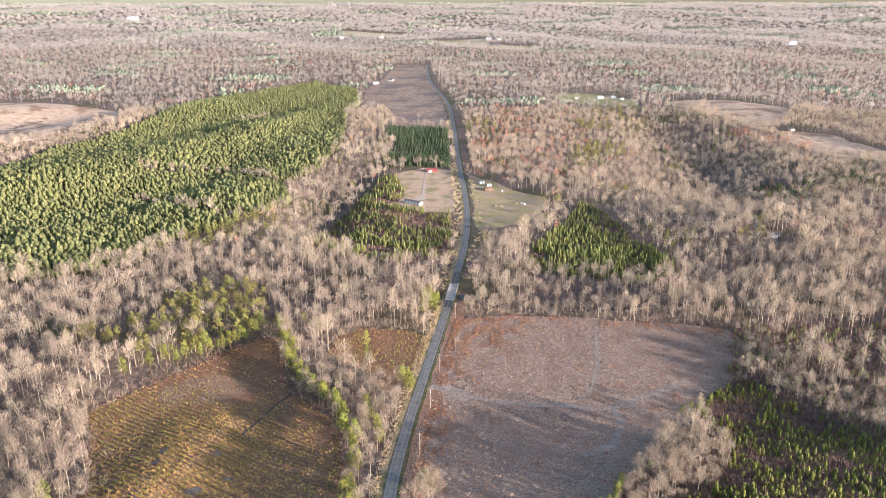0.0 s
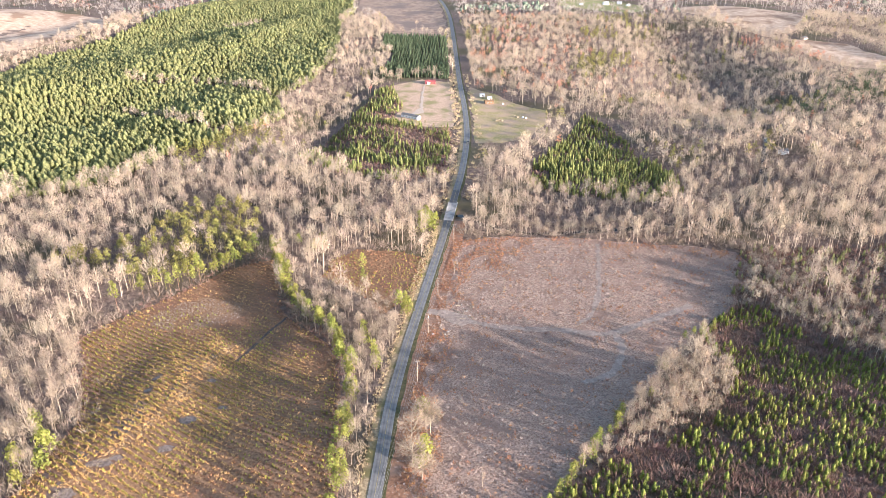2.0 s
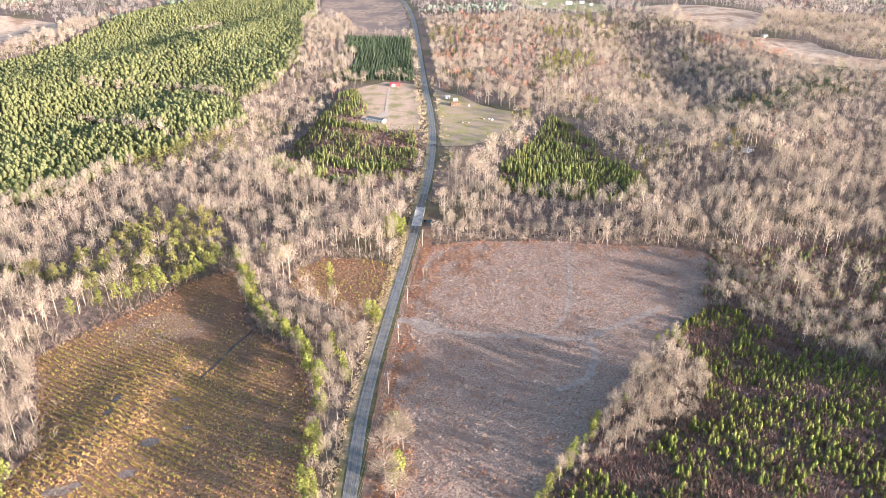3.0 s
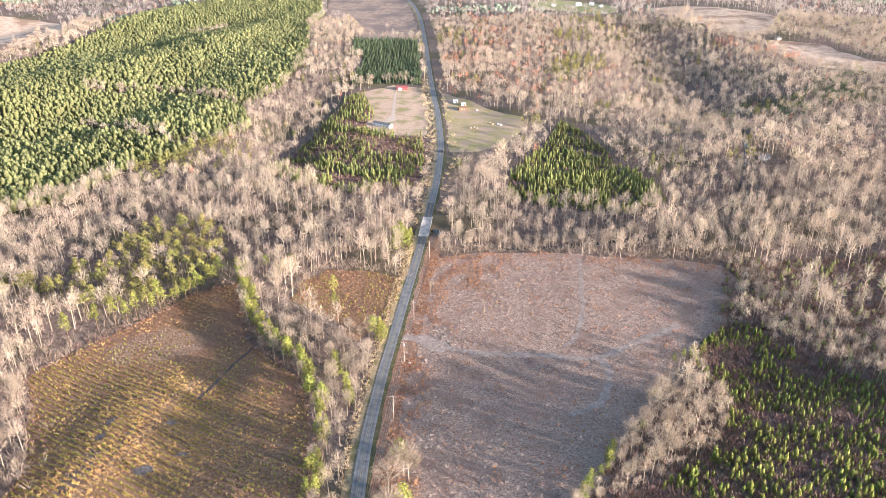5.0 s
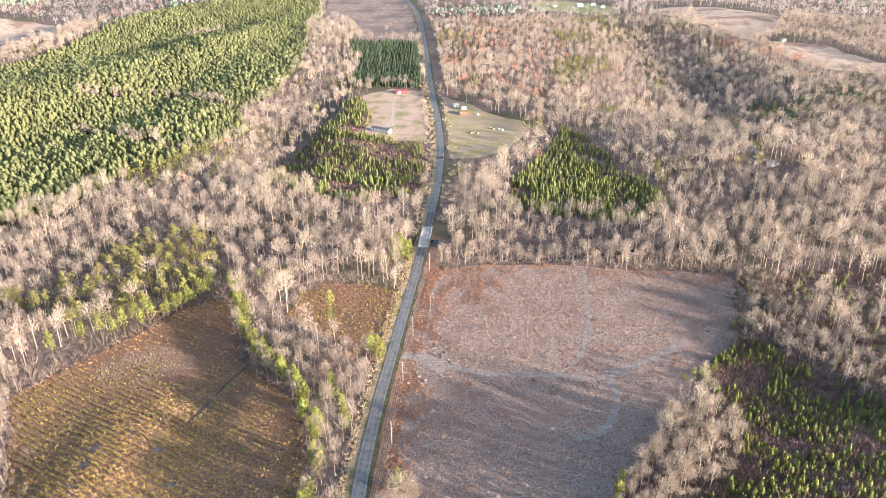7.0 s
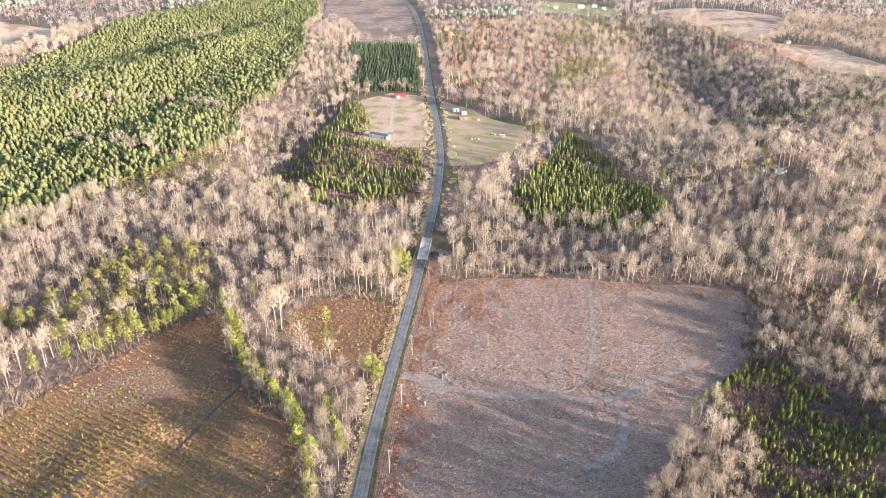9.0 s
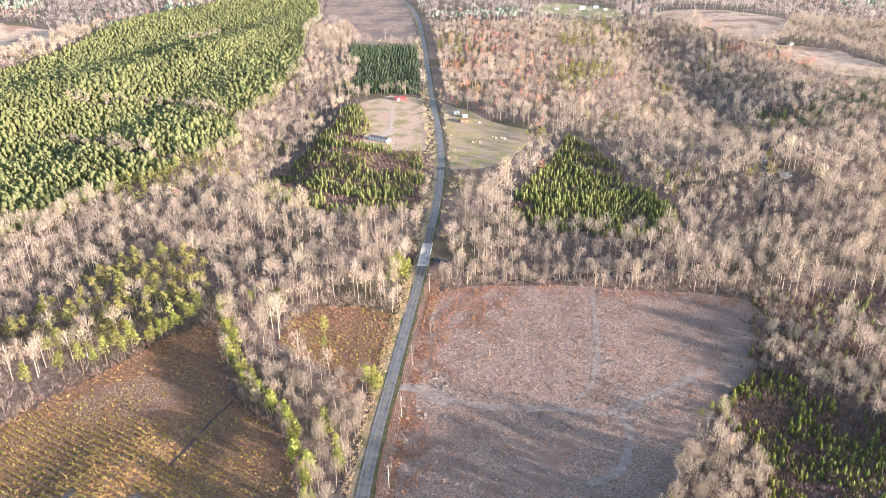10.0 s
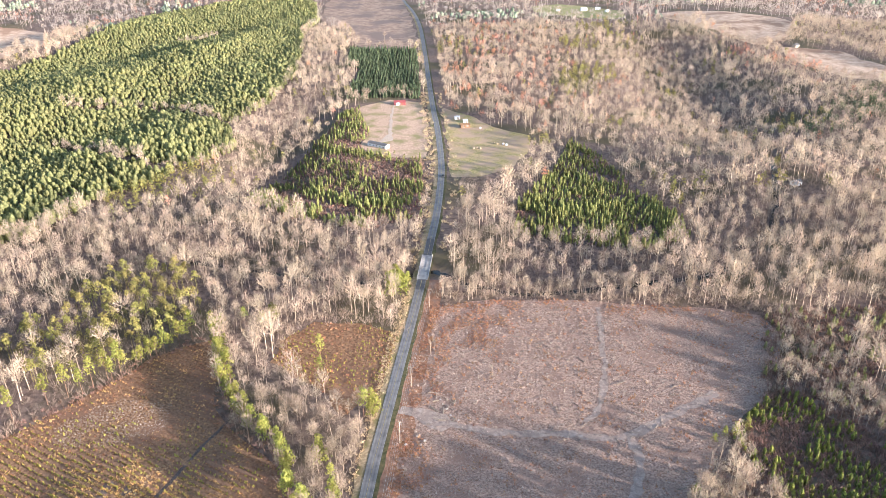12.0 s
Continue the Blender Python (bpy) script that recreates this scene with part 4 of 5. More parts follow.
px, py = px[~gap], py[~gap]
near = py < 720
scatter("pine_plantation", PINE_MID, px[near], py[near], M_PINES, "dense green loblolly pine plantation", "forest", (0.8, 1.1), patchy=1.0)
scatter("pine_plantation_far_side", PINE_LOW, px[~near], py[~near], M_PINES, "dense green pine plantation running into the distance", "forest", (0.75, 1.05), patchy=1.0)
px, py = stand(PINES_MID, 3.1, 0.3)
scatter("dark_pine_stand", PINE_SPIRE, px, py, M_SPRUCE, "dark blue-green pine stand behind the yard", "forest", (0.75, 1.15))
px, py = stand(PINES_YARD, 2.75, 0.45)
m = rough_noise(px, py, 42, 31) + 0.3 * rng.normal(size=px.size) > -0.3 + 0.7 * np.exp(-((px + 40) / 26) ** 2 - ((py - 610) / 22) ** 2)
scatter("young_pines_by_yard", PINE_SPIRE, px[m], py[m], M_NEEDLES, "young yellow-green pines around the yard", "forest", (0.3, 1.05), patchy=1.3)
px, py = stand(PINES_EAST, 2.5, 0.45)
m = rough_noise(px, py, 36, 33) + 0.25 * rng.normal(size=px.size) > -0.6
scatter("young_pine_stand", PINE_SPIRE, px[m], py[m], M_NEEDLES, "triangular stand of young green pines", "forest", (0.4, 1.05), patchy=1.3)
px, py = stand(PINES_HILL, 7.0, 0.48)
scatter("hill_pines", LEAFY, px, py, M_SPRUCE, "dark pines on a wooded hillside", "forest", (0.55, 0.9))
px, py = stand(PINES_CREEK, 5.2, 0.48)
PINE_C = [joined(*pine_shapes(220 + s, 156, tall=14 + s % 3, wide=3.0, bare=0.64, size=0.66, puffs=6)) for s in range(5)]
thin_out = rng.uniform(0, 1, px.size) < 0.62
px, py = px[thin_out], py[thin_out]
scatter("creek_pines", PINE_C, px, py, M_OLIVE, "tall yellow-green pines among bare creek woods", "forest", (0.65, 1.05))

px, py = stand(PINES_NEAR, 2.3, 0.48)
m = (rough_noise(px, py, 30, 41) + 0.3 * rng.normal(size=px.size) > -0.1 - 0.4 * ease(0, 40, px - py * 0.25 - 40)) & ~inside(px, py, COPSE_NEAR) & (py > 160)
px, py = px[m], py[m]
own = np.zeros(px.size, bool)
own[np.argsort(np.hypot(px - 115, py - 235))[:220]] = True
pats = tree_parts("young_pine", PINE_YOUNG, "young bright green pine in a scrubby stand", "tree", "young pines in the scrub", M_PBARK, M_NEEDLE, "bushy green needle crown")
plant(pats, px[own], py[own], (0.4, 0.95))
scatter("young_pines_in_scrub", [joined(*p) for p in PINE_YOUNG], px[~own], py[~own], M_SCRUBPINE, "young green pines in russet scrub", "forest", (0.4, 0.95))

gx, gy = stand([(-70, 770), (-78, 720), (-66, 660), (-60, 640), (-30, 622), (-10, 622), (-10, 600), (-60, 600), (-84, 640), (-92, 700), (-84, 765)], 3.4, 0.48)
m = rough_noise(gx, gy, 16, 37) > 0.1
scatter("yard_brush", SAPLING, gx[m], gy[m], M_HAY, "tan leafless brush round the yard", "scrub", (0.25, 0.7))
gx, gy = jitter_grid(-62, -12, 600, 640, 6.0)
m = rough_noise(gx, gy, 14, 39) > 0.2
scatter("yard_bushes", LEAFY, gx[m], gy[m], M_OLIVE, "rounded yellow-green pines south of the yard", "forest", (0.35, 0.6))

# the screen of tall pines between the field and the road, and single pines
sx, sy = [], []
for p in smooth_line([(-104, 388), (-97, 366), (-88, 342), (-76, 322), (-63, 306), (-50.6, 280.8), (-44.3, 249.9), (-40.7, 212), (-39.2, 187.5), (-38.3, 173.5)], 2.6):
    if p.y > 255 or rng.uniform() < 0.85:
        sx.append(p.x + rng.uniform(-1.5, 4.0))
        sy.append(p.y + rng.uniform(-1.5, 1.5))
for qx, qy in ((-27, 330), (-30, 326), (-27, 322), (-24, 421), (-20, 424), (-22, 430), (-16, 428), (-92, 395), (-50, 350), (-44, 302), (-37.9, 289.1), (-35.6, 277.1), (-52, 365), (-140, 352), (-136, 356), (-131, 361), (-126, 365), (-122, 371), (-117, 376), (-152, 341), (-147, 343), (-144, 347), (-138, 352), (-134, 357), (-129, 362), (-124, 367), (-120, 372), (-115, 378), (-113, 382), (-158, 336), (-167, 326)):
    sx.append(qx)
    sy.append(qy)
sx, sy = np.array(sx), np.array(sy)
pats = tree_parts("pine_tree", PINE_TALL, "tall green pine with a bare reddish trunk", "tree", "roadside pines", M_PBARK, M_NEEDLE, "open crown of green needles")
south = sy < 262
plant(pats, sx[~south], sy[~south], (0.6, 0.95))
pats = tree_parts("pine_tree", PINE_TALL, "young green pine with a bare reddish trunk", "tree", "roadside pines", M_PBARK, M_NEEDLE, "open crown of green needles")
plant(pats, sx[south], sy[south], (0.45, 0.75))
fx, fy = [], []
for p in smooth_line([(15, 176), (22.4, 184.7), (33.6, 197.8), (43, 209.8), (53.4, 223.8), (62, 240)], 3.4) + [Vector(q) for q in ((73.1, 256.1), (88.6, 279.8), (104, 308), (108, 312), (112, 312), (118, 316))]:
    fx.append(p.x - 1.5 + rng.normal() * 0.9)
    fy.append(p.y + 1.0 + rng.normal() * 0.9)
FRINGE = [pine_shapes(360 + s, 230, tall=7.5 + s, wide=2.6, bare=0.06, size=0.62, puffs=14) for s in range(3)]
pats = tree_parts("edge_pine", FRINGE, "bushy yellow-green pine at the edge of the clearing", "tree", "pines along the clearing", M_PBARK, M_NEEDLE)
plant(pats, np.array(fx), np.array(fy), (0.45, 0.85))

# ---- scrub, grass and slash ----
SHRUB = [joined(tuft_shape(s, 22, 2.0, 2.2, 0.28, 0.9)) for s in range(4)]
TUFT = [joined(tuft_shape(10 + s, 5, 0.9, 0.9, 0.26)) for s in range(5)]
qx, qy = stand(PINES_NEAR, 2.3, 0.45)
scatter("russet_scrub", SHRUB, qx, qy, M_SHRUB, "russet leafless scrub between young pines", "scrub", (0.6, 1.3))
qx, qy = stand(COPSE_NEAR, 2.4, 0.45)
scatter("copse_scrub", SHRUB, qx, qy, M_SHRUB, "purple-brown scrub under the young hardwoods", "scrub", (0.5, 1.1))
qx, qy = stand(PINES_NEAR, 4.6, 0.48)
scatter("scrub_saplings", SAPLING, qx, qy, M_SHRUB, "thin purple-brown saplings standing over the scrub", "scrub", (0.5, 1.2))
qx, qy = stand([(131, 335), (156, 400), (262, 412), (300, 330), (262, 175), (185, 262), (158, 300), (145, 322)], 2.7, 0.48)
scatter("scrub_under_woods", SHRUB, qx, qy, M_SHRUB, "purple-brown scrub under open woods", "scrub", (0.5, 1.3))
m = rng.uniform(0, 1, qx.size) < 0.14 + 0.12 * inside(qx, qy, SCRUB_EAST)
scatter("scattered_young_pines", [joined(*p) for p in PINE_YOUNG], qx[m], qy[m], M_PINES, "scattered young pines in purple-brown scrub", "forest", (0.5, 1.1))
qx, qy = stand(PINES_EAST, 5.0, 0.45)
q2 = stand(PINES_YARD, 3.4, 0.45)
scatter("brush", SHRUB, np.r_[qx, q2[0]], np.r_[qy, q2[1]], M_SHRUB, "brown brush among young pines", "scrub", (0.7, 1.4))

bx, by = [], []
for p in ROAD_LINE:
    if 470 < p.y < 820:
        for o, keep in ((-6.6, 0.6), (-8.4, 0.6), (-10.0, 0.4), (8.0, 0.45)):
            for k in range(3):
                if rng.uniform() < keep:
                    bx.append(p.x + o + rng.normal() * 1.5)
                    by.append(p.y + rng.uniform(-3, 3))
scatter("roadside_brush", SHRUB, np.array(bx), np.array(by), M_HAY, "straw-coloured brush along the road", "scrub", (0.25, 1.25))
bx, by = [], []
for p in ROAD_LINE:
    if 190 < p.y < 470:
        for o in (-4.4, -5.4, -6.4, -7.4) if 325 < p.y < 425 else (-5.2, -6.0, -7.0):
            for k in range(10 if 325 < p.y < 425 else 6):
                bx.append(p.x + o + rng.normal() * 0.5)
                by.append(p.y + rng.uniform(-3, 3))
scatter("roadside_grass", TUFT, np.array(bx), np.array(by), M_HAY, "tan dry grass along the road", "grass", (0.6, 1.4))

bx, by = [], []
for p in smooth_line([(-175, 302), (-160, 326), (-142, 347), (-126, 368), (-108, 386)], 2.0) + smooth_line([(-100, 384), (-93, 355), (-86, 330), (-72, 313), (-57, 297.9), (-49.7, 270.7), (-43.6, 232.6), (-41.1, 201.6), (-40.1, 183.8)], 2.0) + smooth_line([(-147.6, 183.8), (-142.9, 208.1), (-143.6, 237.4), (-163.2, 277.1), (-177, 302)], 2.0):
    for k in range(3):
        bx.append(p.x + rng.normal() * 2.2)
        by.append(p.y + rng.normal() * 2.2)
scatter("field_edge_brush", SHRUB, np.array(bx), np.array(by), M_SHRUB, "dark russet brush along the edge of the replanted field", "scrub", (0.3, 0.75))

gx, gy = stand(GLADE, 2.0, 0.5)
scatter("glade_sedge", TUFT, gx, gy, M_ORANGE, "rust-brown sedge tufts in the clearing", "grass", (0.6, 1.4))


def rows_in(poly, direction, gap, spacing):
    d = Vector(direction).normalized()
    c = np.mean(poly, axis=0)
    s, t = np.meshgrid(np.arange(-220, 220, spacing), np.arange(-220, 220, gap))
    t = t + rng.normal(size=t.shape) * 0.16
    s = s + rng.normal(size=s.shape) * 0.4
    x, y = c[0] + s * d.x - t * d.y, c[1] + s * d.y + t * d.x
    x, y = x.ravel(), y.ravel()
    m = inside(x, y, poly)
    return x[m], y[m]


SEEDLING = [joined(*pine_shapes(90 + s, 15, tall=1.5, wide=0.66, bare=0.02, size=0.55, sides=3)) for s in range(4)]
ROW_WAY, ROW_GAP = (1, -0.6), 2.6
FIELD_PATH = [(-98, 300), (-104.7, 283.9), (-108.9, 249), (-115.8, 225.6), (-126.3, 201.7), (-136, 180)]
WORN = [(-150, 318), (-145, 329), (-131, 340), (-108, 336), (-105.7, 320), (-124.6, 310), (-143, 309.5)]
def ridge(x, y, poly):
    """0 in a furrow, 1 on a planting ridge."""
    d, c = Vector(ROW_WAY).normalized(), np.mean(poly, axis=0)
    t = (y - c[1]) * d.x - (x - c[0]) * d.y
    return 0.5 + 0.5 * np.cos((t + 220) / ROW_GAP * 2 * math.pi)


gx, gy = stand(FIELD_WEST, 0.62, 0.5)
m = bare_of(gx, gy) & (rng.uniform(0, 1, gx.size) < 0.06 + 0.94 * ridge(gx, gy, FIELD_WEST) ** 2)
gx, gy = gx[m], gy[m]
path = away(gx, gy, FIELD_PATH)[0]
# golden band: thicker sedge, and the field's sunlit strip set in colour
golden = np.exp(-((path - 3) / 25) ** 2) * (1 - ease(275, 305, gy)) + 0.25 * rough_noise(gx, gy, 18, 51) + 0.18 * rng.normal(size=gx.size)
worn = inside(gx, gy, WORN) & (rough_noise(gx, gy, 12, 53) > -0.5)
gold = (golden > 0.22) & ~worn
scatter("dry_sedge", TUFT, gx[gold], gy[gold], M_SEDGE, "golden dry sedge on the planting ridges, sunlight added to its colour", "grass", (0.5, 1.15))
m = ~gold & ~worn & (rng.uniform(0, 1, gx.size) < 0.5)
scatter("russet_sedge", TUFT, gx[m], gy[m], M_ORANGE, "russet dead weeds on the planting ridges of the field", "grass", (0.4, 1.0))
gx, gy = stand(FIELD_WEST, 2.6, 0.5)
worn = inside(gx, gy, WORN) & (rough_noise(gx, gy, 12, 53) > -0.5)
m = bare_of(gx, gy) & ~worn
scatter("furrow_weeds", TUFT, gx[m], gy[m], M_SHRUB, "dark brown weeds in the furrows of the field", "grass", (0.4, 0.9))
gx, gy = stand(WORN, 0.9, 0.5)
m = rough_noise(gx, gy, 12, 53) > -0.5
scatter("worn_grass", TUFT, gx[m], gy[m], M_SLASH, "grey trampled grass on a thin patch of the field", "grass", (0.35, 0.8))
hx, hy = [], []
for p in smooth_line(FIELD_PATH, 0.5):
    for k in range(4):
        hx.append(p.x + rng.choice((-1.1, 1.1)) + rng.normal() * 0.45)
        hy.append(p.y + rng.normal() * 0.4)
scatter("path_grass", TUFT, np.array(hx), np.array(hy), M_HAY, "pale straw grass along an old wheel path", "grass", (0.3, 0.7))
for name, poly in (("seedling_rows", FIELD_WEST), ("glade_seedlings", GLADE)):
    gx, gy = rows_in(poly, ROW_WAY, ROW_GAP, 1.35)
    m = rough_noise(gx, gy, 50, 61) > (-0.9 if poly is FIELD_WEST else -0.45)
    m &= bare_of(gx, gy) & (gy + 0.25 * gx < 286 + 12 * rng.normal(size=gx.size) if poly is FIELD_WEST else True)
    m &= (gx < -85) | (rng.uniform(0, 1, gx.size) < 0.5)
    m &= away(gx, gy, FIELD_PATH)[0] > 2.5
    scatter(name, SEEDLING, gx[m], gy[m], M_SEEDLING, "rows of yellow-green pine seedlings", "seedlings", (0.35, 0.85))

# orange sedge on the clearing's edges, slash all over it
gx, gy = stand(CLEARCUT, 1.15, 0.5)
d, _ = away(gx, gy, ROAD)
rim, _ = away(gx, gy, [(-2, 414), (26, 415), (60, 415), (89, 409), (123, 405), (153, 397)])
on_track = np.zeros(gx.shape, bool)
for line, half in TRACKS:
    on_track |= away(gx, gy, line)[0] < half + 1
thick = 1.9 * (1 - ease(9, 24, d)) + 0.6 * (1 - ease(2, 12, rim)) + 1.5 * (1 - ease(14, 34, np.hypot((gx - 2) * 0.8, gy - 398))) + 0.2
m = (rng.uniform(0, 1, gx.size) < thick * np.clip(0.55 + 1.1 * rough_noise(gx, gy, 20, 71), 0, 1)) & ~on_track & (d > 7) & ~((gy > 314) & (gy < 333) & (gx < 5))
scatter("orange_sedge", TUFT, gx[m], gy[m], M_ORANGE, "orange-brown sedge along the edges of the clearing", "grass", (0.6, 1.5))


def slash_shape(seed):
    g = np.random.default_rng(seed)
    s = Shape()
    for i in range(3):
        o = np.array([g.uniform(-1, 1), g.uniform(-1, 1), g.uniform(0.02, 0.3)])
        d = way(g.uniform(0, 6.283), g.uniform(-0.1, 0.25)) * g.uniform(0.6, 1.7)
        s.stick(o, o + d, 0.065, 0.03)
    return joined(s)


gx, gy = stand(CLEARCUT, 2.0, 0.5)
m = rng.uniform(0, 1, gx.size) < 0.75
scatter("slash", [slash_shape(s) for s in range(8)], gx[m], gy[m], M_SLASH, "weathered grey branches and slash on the logged ground", "slash", (0.5, 1.4))
SHRUBLET = [joined(tuft_shape(200 + s, 9, 0.8, 1.1, 0.16, 1.1)) for s in range(4)]
gx, gy = stand(CLEARCUT, 2.6, 0.5)
scatter("dead_weeds", SHRUBLET, gx, gy, M_SLASH, "grey dead weeds on the logged ground", "grass", (0.5, 1.5))


# ---- power line ----
POLES = [(-24.4, 181.8, 84), (-17.7, 268.8, 84), (-15.3, 311, 80), (-12, 346, 78), (-5, 411, 80)]


def utility_pole(x, y, turn, transformer=False):
    p = thing("utility_pole", on_land(x, y), "weathered wooden utility pole with one crossarm", "utility pole", "roadside utility poles", turn)
    part("pole", tube(bmesh.new(), (0, 0, -0.8), (0, 0, 10.6), 0.19, 0.13, 10), M_POLE, p)
    part("crossarm", boxes((-0.06, 0.06, -1.25, 1.25, 9.95, 10.1), bevel=0.015), M_POLE, p)
    for s in (-1, 1):
        bm = bmesh.new()
        tube(bm, (0.09, s * 0.75, 9.95), (0.09, 0, 9.3), 0.02, 0.02, 6)
        part("brace", bm, M_ZINC, p)
    for o in (-1.15, 0.25, 1.15):
        part("insulator", tube(bmesh.new(), (0, o, 10.1), (0, o, 10.32), 0.06, 0.04, 8), M_CONC, p, "pale porcelain insulator")
    if transformer:
        bm = tube(bmesh.new(), (0.42, 0, 8.0), (0.42, 0, 9.1), 0.27, 0.27, 14)
        t = part("transformer", bm, M_ZINC, p, "pale grey transformer can")
        part("bushing", tube(bmesh.new(), (0.42, 0, 9.1), (0.42, 0, 9.4), 0.06, 0.05, 8), M_CONC, t)
    return p


for i, (x, y, turn) in enumerate(POLES):
    utility_pole(x, y, turn - 90 + 90, i == 2)


def wire_span(a, b):
    (ax, ay, at), (bx, by, bt) = a, b
    w = thing("power_line_span", on_land(ax, ay), "thin grey overhead wires between two poles", "power line", "overhead wires")
    za, zb = float(land(ax, ay)), float(land(bx, by))
    for off, up in ((-1.15, 10.35), (0.25, 10.35), (1.15, 10.35), (0.0, 8.0)):
        s = Shape()
        ca, sa, cb, sb = math.cos(radians(at)), math.sin(radians(at)), math.cos(radians(bt)), math.sin(radians(bt))
        p = np.array([-sa * off, ca * off, up])
        q = np.array([bx - ax - sb * off, by - ay + cb * off, up + zb - za])
        pts = [p + (q - p) * k / 14 - np.array([0, 0, 4 * 1.1 * (k / 14) * (1 - k / 14)]) for k in range(15)]
        for u, v in zip(pts, pts[1:]):
            s.stick(u, v, 0.03, 0.03)
        o = new("wire", tri_mesh("wire", *s.arrays(), M_CABLE))
        o.parent = w


for a, b in zip(POLES, POLES[1:]):
    wire_span(a, b)


# ---- buildings ----
def gable(bm, x0, x1, y0, y1, z0, z1, over=0.3, thick=0.14):
    """Two sloping roof slabs along x."""
    ym = (y0 + y1) / 2
    for s, ye in ((-1, y0 - over), (1, y1 + over)):
        slope = (z1 - z0) / abs((y1 - y0) / 2)
        ze = z0 - over * slope
        pts = [(x0 - over, ye, ze), (x1 + over, ye, ze), (x1 + over, ym, z1), (x0 - over, ym, z1)]
        lo = [bm.verts.new(p) for p in pts]
        hi = [bm.verts.new((p[0], p[1], p[2] + thick)) for p in pts]
        bm.faces.new(lo)
        bm.faces.new(hi[::-1])
        for i in range(4):
            j = (i + 1) % 4
            bm.faces.new((lo[i], hi[i], hi[j], lo[j]))
    bmesh.ops.recalc_face_normals(bm, faces=bm.faces)
    return bm


def walls(bm, x0, x1, y0, y1, z0, z1, ridge):
    """A house body with gable ends along x."""
    ym = (y0 + y1) / 2
    a = [bm.verts.new(p) for p in ((x0, y0, z0), (x0, y1, z0), (x0, y1, z1), (x0, ym, ridge), (x0, y0, z1))]
    b = [bm.verts.new((x1, v.co.y, v.co.z)) for v in a]
    bm.faces.new(a)
    bm.faces.new(b[::-1])
    for i in range(5):
        j = (i + 1) % 5
        bm.faces.new((a[i], b[i], b[j], a[j]))
    bmesh.ops.recalc_face_normals(bm, faces=bm.faces)
    return bm


def house(name, at, turn, size, wall, roof, label, category, windows=3, group=""):
    """Small gabled building: length, depth, eaves and ridge heights."""
    lx, ly, ez, rz = size
    h = thing(name, on_land(*at), label, category, group, turn)
    part("wall", walls(bmesh.new(), -lx / 2, lx / 2, -ly / 2, ly / 2, -0.3, ez, rz), wall, h)
    part("roof", gable(bmesh.new(), -lx / 2, lx / 2, -ly / 2, ly / 2, ez, rz), roof, h)
    for i in range(windows):
        x = -lx / 2 + lx * (i + 0.7) / (windows + 0.4)
        for s in (-1, 1):
            y = s * ly / 2
            w = part("window", boxes((x - 0.55, x + 0.55, min(y, y + s * 0.07), max(y, y + s * 0.07), 1.0, 2.1)), M_SIDING, h)
            part("pane", boxes((x - 0.45, x + 0.45, min(y, y + s * 0.09), max(y, y + s * 0.09), 1.1, 2.0)), M_GLASS, w)
    part("door", boxes((lx * 0.5 - lx / (windows + 2) - 0.45, lx * 0.5 - lx / (windows + 2) + 0.45, -ly / 2 - 0.06, -ly / 2 + 0.02, 0.0, 2.05)), M_BROWN, h)
    return h


home = house("mobile_home", (-46.5, 658), -33, (17.5, 5.0, 2.9, 3.7), M_SIDING, M_ROOF, "white single-wide mobile home with a dark shingle roof", "house", 5)
part("skirting", boxes((-8.9, 8.9, -2.62, 2.62, -0.3, 0.55)), M_TAN, home)
part("porch", boxes((-1.5, 2.2, 2.6, 5.0, 0.3, 0.55)), M_TAN, home, "wooden porch platform")
shed = house("red_shed", (-35, 779), 5, (10.5, 6.0, 2.6, 3.8), M_RED, M_RED, "red metal shed at the edge of the yard", "shed", 1)
part("roller_door", boxes((-3.4, -0.6, -3.57, -3.48, 0, 2.6)), M_SIDING, shed)
cabin = house("brown_cabin", (23, 707), 12, (8.0, 5.0, 2.6, 3.6), M_BROWN, M_BROWN, "small brown board cabin in the paddock", "cabin", 2)
part("end_wall", boxes((4.0, 4.08, -2.3, 2.3, 0, 2.6)), M_TAN, cabin, "pale tan end wall")
house("white_shed", (17, 731), 10, (4.2, 3.4, 2.3, 3.0), M_SIDING, M_TIN, "small white shed with a tin roof", "shed", 1, "white sheds")
house("white_shed", (24, 721), 8, (3.8, 3.2, 2.2, 2.9), M_SIDING, M_TIN, "small white shed with a tin roof", "shed", 1, "white sheds")
house("woodland_house", (236, 553), 25, (6, 4.4, 2.4, 3.4), M_SIDING, M_ROOF, "white house with a dark roof hidden in the woods", "house", 3)
for x, y, t, k in ((227, 1294, 15, 0.7), (251, 1306, -10, 0.6), (261, 1284, 40, 0.45), (186, 1285, 20, 0.4)):
    house("farm_house", (x, y), t, (13 * k, 9 * k, 4.5 * k, 7.5 * k), M_SIDING, M_TIN, "white farm house with a pale roof on a lawn", "house", 3, "farm houses")
house("hill_house", (427, 998), 30, (7, 5, 2.6, 4), M_TAN, M_ROOF, "tan house on a cleared hillside", "house", 3)
house("field_house", (-176, 1500), 10, (10, 7, 3, 5), M_SIDING, M_TIN, "white house beside the long field", "house", 3, "farm houses")
house("field_house", (-150, 1540), -15, (9, 6, 3, 5), M_SIDING, M_ROOF, "white house beside the long field", "house", 3, "farm houses")
house("dark_barn", (88, 2395), 4, (30, 12, 5, 8), M_ROOF, M_ROOF, "long dark barn in a far straw field", "barn", 4)
